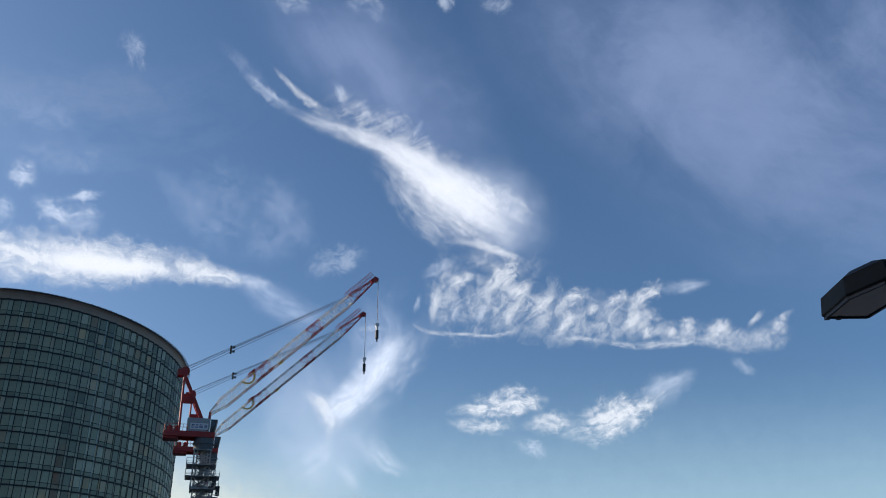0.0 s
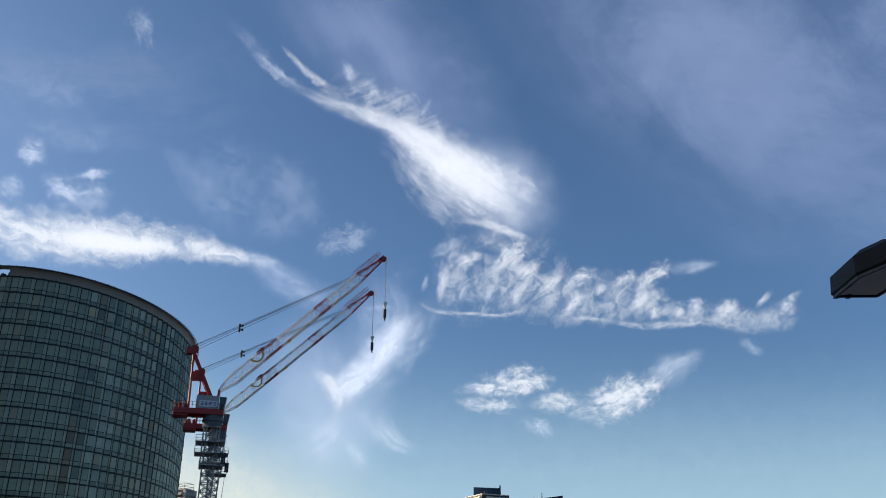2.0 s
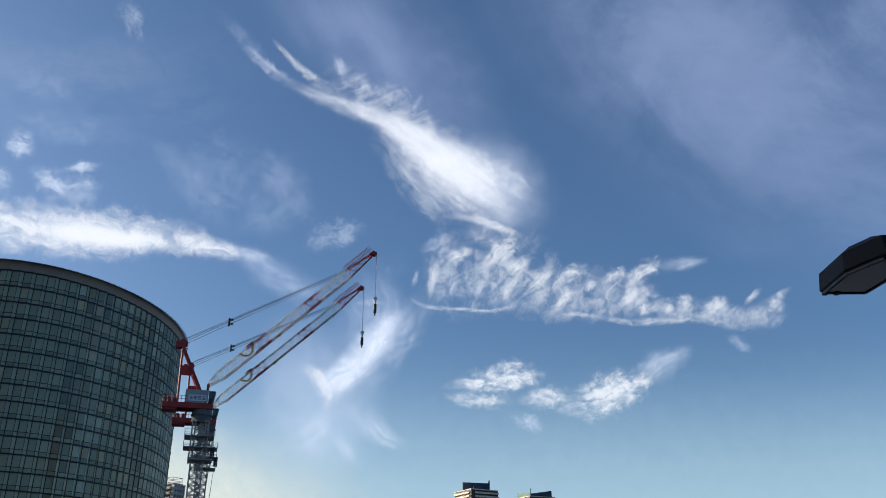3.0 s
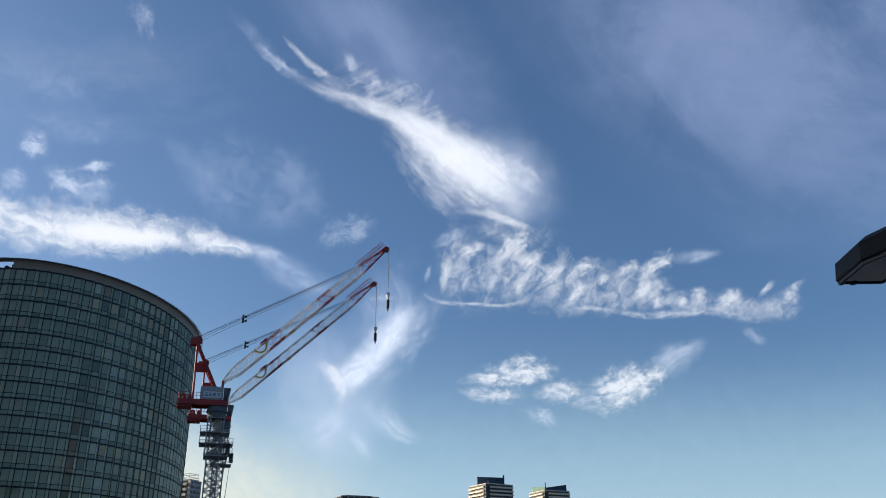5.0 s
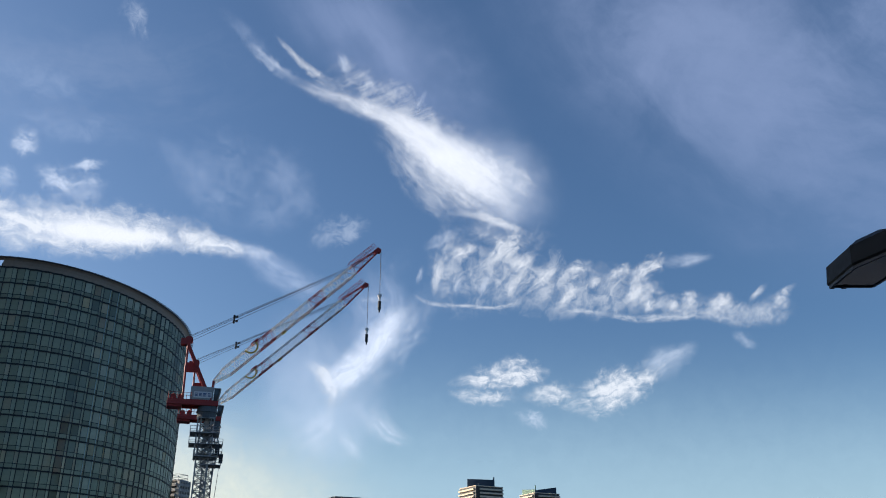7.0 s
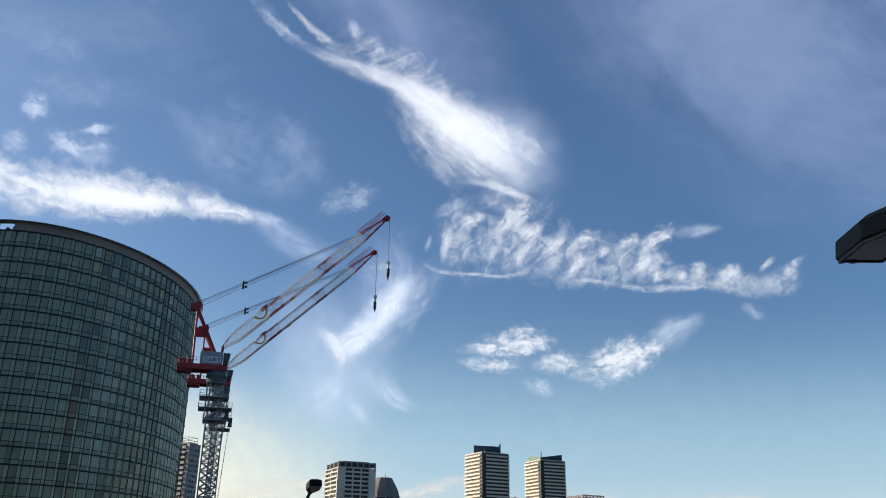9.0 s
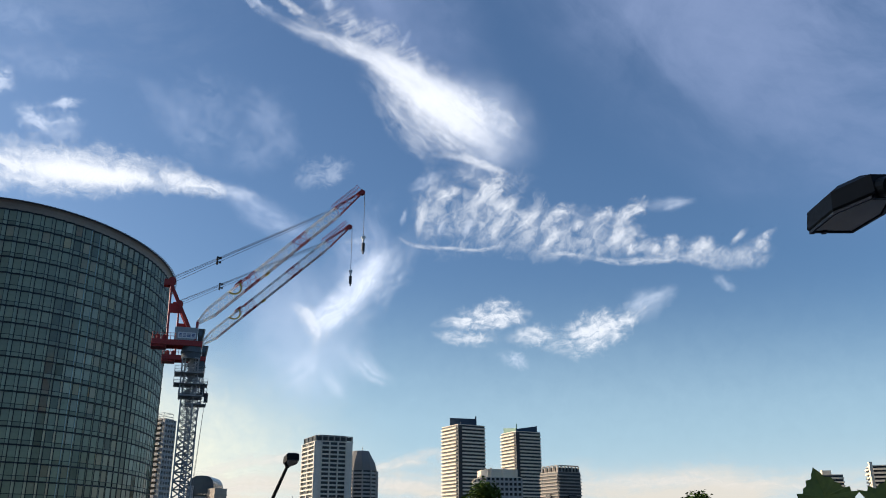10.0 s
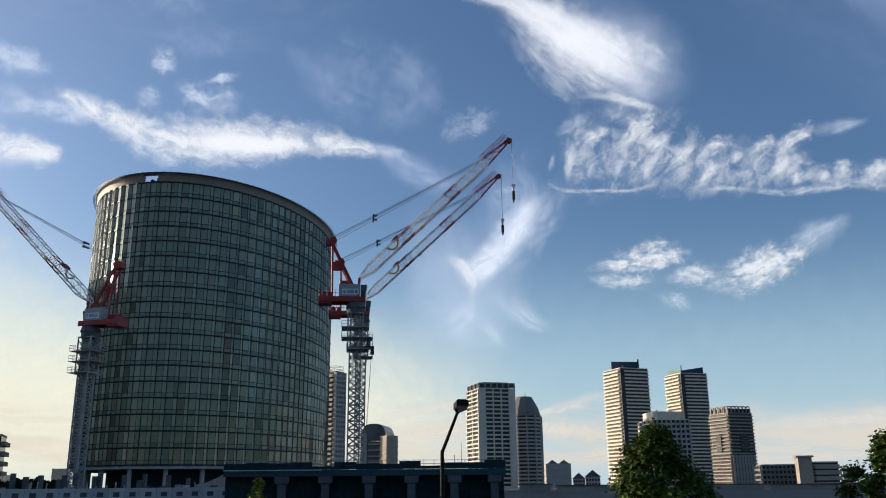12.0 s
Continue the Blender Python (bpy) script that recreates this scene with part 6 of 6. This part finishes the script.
p = at(-3.45, 28)
tree((p.x, p.y, 0), (1.46, 1.72, 1.64), 40, 15000, 0.11, "dense green broad-leaved street tree with ragged crown", seed=4)
p = at(-17.25, 28)
tree((p.x, p.y, 0), (1.46, 1.34, 1.30), 30, 10000, 0.11, "dense green broad-leaved street tree, rounded crown", seed=9)
p = at(-20.3, 30)
tree((p.x, p.y, 0), (1.35, 0.55, 0.95), 16, 900, 0.16, "smaller green street tree beside a larger one", seed=12, stem=0.06)
p = at(22.3, 30)
tree((p.x, p.y, 0), (1.05, 0.45, 0.75), 16, 500, 0.13, "young yellow-green shrub before the netted deck", "leaf_young", 5, 0.04, "shrub")


def near_branch():
    """A sapling whose top leaves hang close by."""
    t = thing("sapling", "thin sapling with a few large lobed dark green leaves", "tree", (*at(-27.8, 3.0).xy, 0.12))
    o = at(-27.8, 3.0, 0.12)
    bm = bar(B(), (0, 0, 0), (0.02, 0.01, 0.9), 0.016, 10, 0.011)
    bar(bm, (0.02, 0.01, 0.9), (0.03, 0.03, 1.50), 0.011, 10, 0.006)
    part("stem", bm, "bark", t)
    spots = [(-25.15, 2.70, 2.95, 0.158, 8), (-29.1, 2.3, 3.05, 0.185, -18), (-30.2, 1.2, 3.0, 0.16, 250)]
    eye = Vector((-0.065, 0, 1.55))
    for az, el, dist, size, spin in spots:
        pos = eye + way(az, el) * dist - o
        toward = -way(az, el)
        nrm = (toward + Vector((0.15, -0.1, 0.35))).normalized()
        q = nrm.to_track_quat("Z", "Y") @ Euler((0, 0, radians(spin))).to_quaternion()
        bm = B()
        outline = [(0, 0.02), (0.12, -0.05), (0.26, -0.03), (0.30, 0.06), (0.44, 0.07), (0.43, 0.16), (0.53, 0.20), (0.52, 0.30), (0.66, 0.40), (0.50, 0.43), (0.50, 0.52), (0.38, 0.52), (0.34, 0.62), (0.27, 0.66), (0.24, 0.78), (0.13, 0.80), (0.09, 0.90), (0, 1.06)]
        ring = outline + [(-x, y) for x, y in outline[-2:0:-1]]
        mid = bm.verts.new((0, 0.42 * size, -0.02 * size))
        vs = [bm.verts.new((x * size, y * size, (0.16 * abs(x) - 0.25 * (y - 0.4) ** 2 + 0.04 * noise.noise((x * 6, y * 6, az))) * size)) for x, y in ring]
        for a, b in zip(vs, vs[1:] + vs[:1]):
            bm.faces.new((mid, a, b))
        bmesh.ops.translate(bm, verts=bm.verts, vec=(0, -0.42 * size, 0))
        bm.transform(Matrix.Translation(pos) @ q.to_matrix().to_4x4())
        leaf = part("leaf", bm, "leaf_near", t)
        base = pos + q @ Vector((0, -0.40 * size, 0))
        part("leaf_stalk", bar(B(), base, (0.03, 0.03, 1.0 + 0.08 * (az + 29)), 0.0028, 6, 0.004), "bark", t)


near_branch()


# ---- greenery and low roofs along the skyline ----
def skyline():
    rng = random.Random(8)
    verts, faces = [], []
    for i in range(2600):
        az = rng.uniform(33.4, 39.0)
        top = 0.50 + 0.28 * noise.noise((az * 1.7, 0, 3)) + 0.12 * noise.noise((az * 6, 1, 3))
        p = at(az, 260 + rng.uniform(-6, 6), height(top, 260) * rng.random() ** 0.4)
        q = Euler((rng.uniform(0, 6.3), rng.uniform(0, 6.3), rng.uniform(0, 6.3))).to_quaternion()
        add_leaf(verts, faces, p, 0.9 * rng.uniform(0.6, 1.2), q)
    me = bpy.data.meshes.new("tree_line")
    me.from_pydata(verts, [], faces)
    me.materials.append(M["woods"])
    tagged(part("tree_line", me, None, None), "dark green line of far trees on the skyline", "trees", kind="stuff")
    for az0, az1, el, d in ((5.0, 3.0, 0.0, 220), (2.6, -1.2, -0.1, 200), (-6.6, -10.5, -0.12, 240), (-10.6, -15.5, -0.15, 210)):
        a, b = at(az0, d), at(az1, d)
        z = height(el, d)
        t = thing("low_building", "long low dark building with a flat roof", "building", group="low buildings")
        part("wall", prism(B(), [(a.x, a.y), (b.x, b.y), (b.x, b.y + 9), (a.x, a.y + 9)], 0, z), "towerwarm", t)
        part("roof_edge", prism(B(), [(a.x - 0.3, a.y - 0.3), (b.x + 0.3, b.y - 0.3), (b.x + 0.3, b.y + 9), (a.x - 0.3, a.y + 9)], z, z + 0.25), "darkcon", t)


skyline()


# ---- a plain unseen block added beside the viewer to shade the street ----
def shading_block():
    t = thing("office_block", "unseen plain grey block added beside the street for shade", "building")
    part("wall", box(B(), (-56, 4, 12), (18, 50, 24)), "towergrey", t)
    part("roof", box(B(), (-56, 4, 24.3), (18.6, 50.6, 0.6)), "darkcon", t)
    for f in range(5):
        part("window_strip", box(B(), (-46.95, 4, 3 + f * 4), (0.15, 46, 1.8)), "window", t)


shading_block()


def site_block():
    """A tall unseen block, added past the building site to shade the cranes' masts."""
    t = thing("office_block", "unseen plain tall grey block added beyond the building site for shade", "building")
    part("wall", box(B(), (-240, 182, 37), (30, 104, 74)), "towergrey", t)
    part("roof", box(B(), (-240, 182, 74.3), (30.6, 104.6, 0.6)), "darkcon", t)
    for f in range(17):
        part("window_strip", box(B(), (-224.95, 182, 4 + f * 4.1), (0.15, 98, 1.9)), "window", t)


site_block()


def rear_block():
    """Another tall unseen block, added past the oval tower to shade its lower floors."""
    t = thing("office_block", "unseen plain grey block added past the oval tower for shade", "building")
    part("wall", box(B(), (-315, 273, 48), (30, 80, 96)), "towergrey", t)
    part("roof", box(B(), (-315, 273, 96.3), (30.6, 80.6, 0.6)), "darkcon", t)
    for f in range(22):
        part("window_strip", box(B(), (-299.95, 273, 4 + f * 4.1), (0.15, 74, 1.9)), "window", t)


rear_block()


def street_blocks():
    """Plain blocks across the street behind the viewer, which close the place and show in the tower's glass."""
    for x, y, w, h, m in ((-150, -95, 44, 46, "tan"), (-88, -110, 52, 38, "towergrey"), (-22, -105, 40, 52, "tan"), (40, -110, 56, 36, "towergrey")):
        t = thing("street_block", "plain office block across the street, brown or grey", "building", group="street blocks")
        part("wall", box(B(), (x, y, h / 2), (w, 22, h)), m, t)
        part("roof", box(B(), (x, y, h + 0.3), (w + 0.6, 22.6, 0.6)), "darkcon", t)
        for f in range(int(h / 4) - 1):
            part("window_strip", box(B(), (x, y + 11.05, 5 + f * 4), (w - 4, 0.15, 1.9)), "window", t)


street_blocks()


def site_clutter():
    """Formwork, boxes and pipe ends behind the low white wall."""
    rng = random.Random(21)
    for i in range(46):
        az = rng.uniform(24.6, 38.6)
        p = at(az, rng.uniform(119.2, 123))
        w, h = rng.uniform(0.25, 1.3), rng.uniform(1.5, 2.15)
        kind = rng.choice(("formwork_panel", "site_box", "pipe_end"))
        t = thing(kind, {"formwork_panel": "dark timber formwork panel on the building site", "site_box": "grey site box behind the white wall", "pipe_end": "upright rusty pipe end on the building site"}[kind], kind.replace("_", " "), group=kind)
        if kind == "pipe_end":
            part("pipe", bar(B(), (p.x, p.y, 0), (p.x, p.y, h + 0.4), 0.09, 10), "tan", t)
        elif kind == "site_box":
            bm = box(B(), (p.x, p.y, h / 2), (w, 0.8, h))
            bmesh.ops.bevel(bm, geom=list(bm.edges), offset=0.03, segments=1, affect="EDGES")
            part("box", bm, rng.choice(("concrete", "housegrey", "hoard")), t)
        else:
            part("board", box(B(), (p.x, p.y, h / 2), (w * 1.3, 0.12, h)), "darkcon", t)
            for s in (-0.4, 0.4):
                part("batten", box(B(), (p.x + s * w, p.y - 0.1, h / 2), (0.1, 0.08, h * 1.05)), "bark", t)


site_clutter()
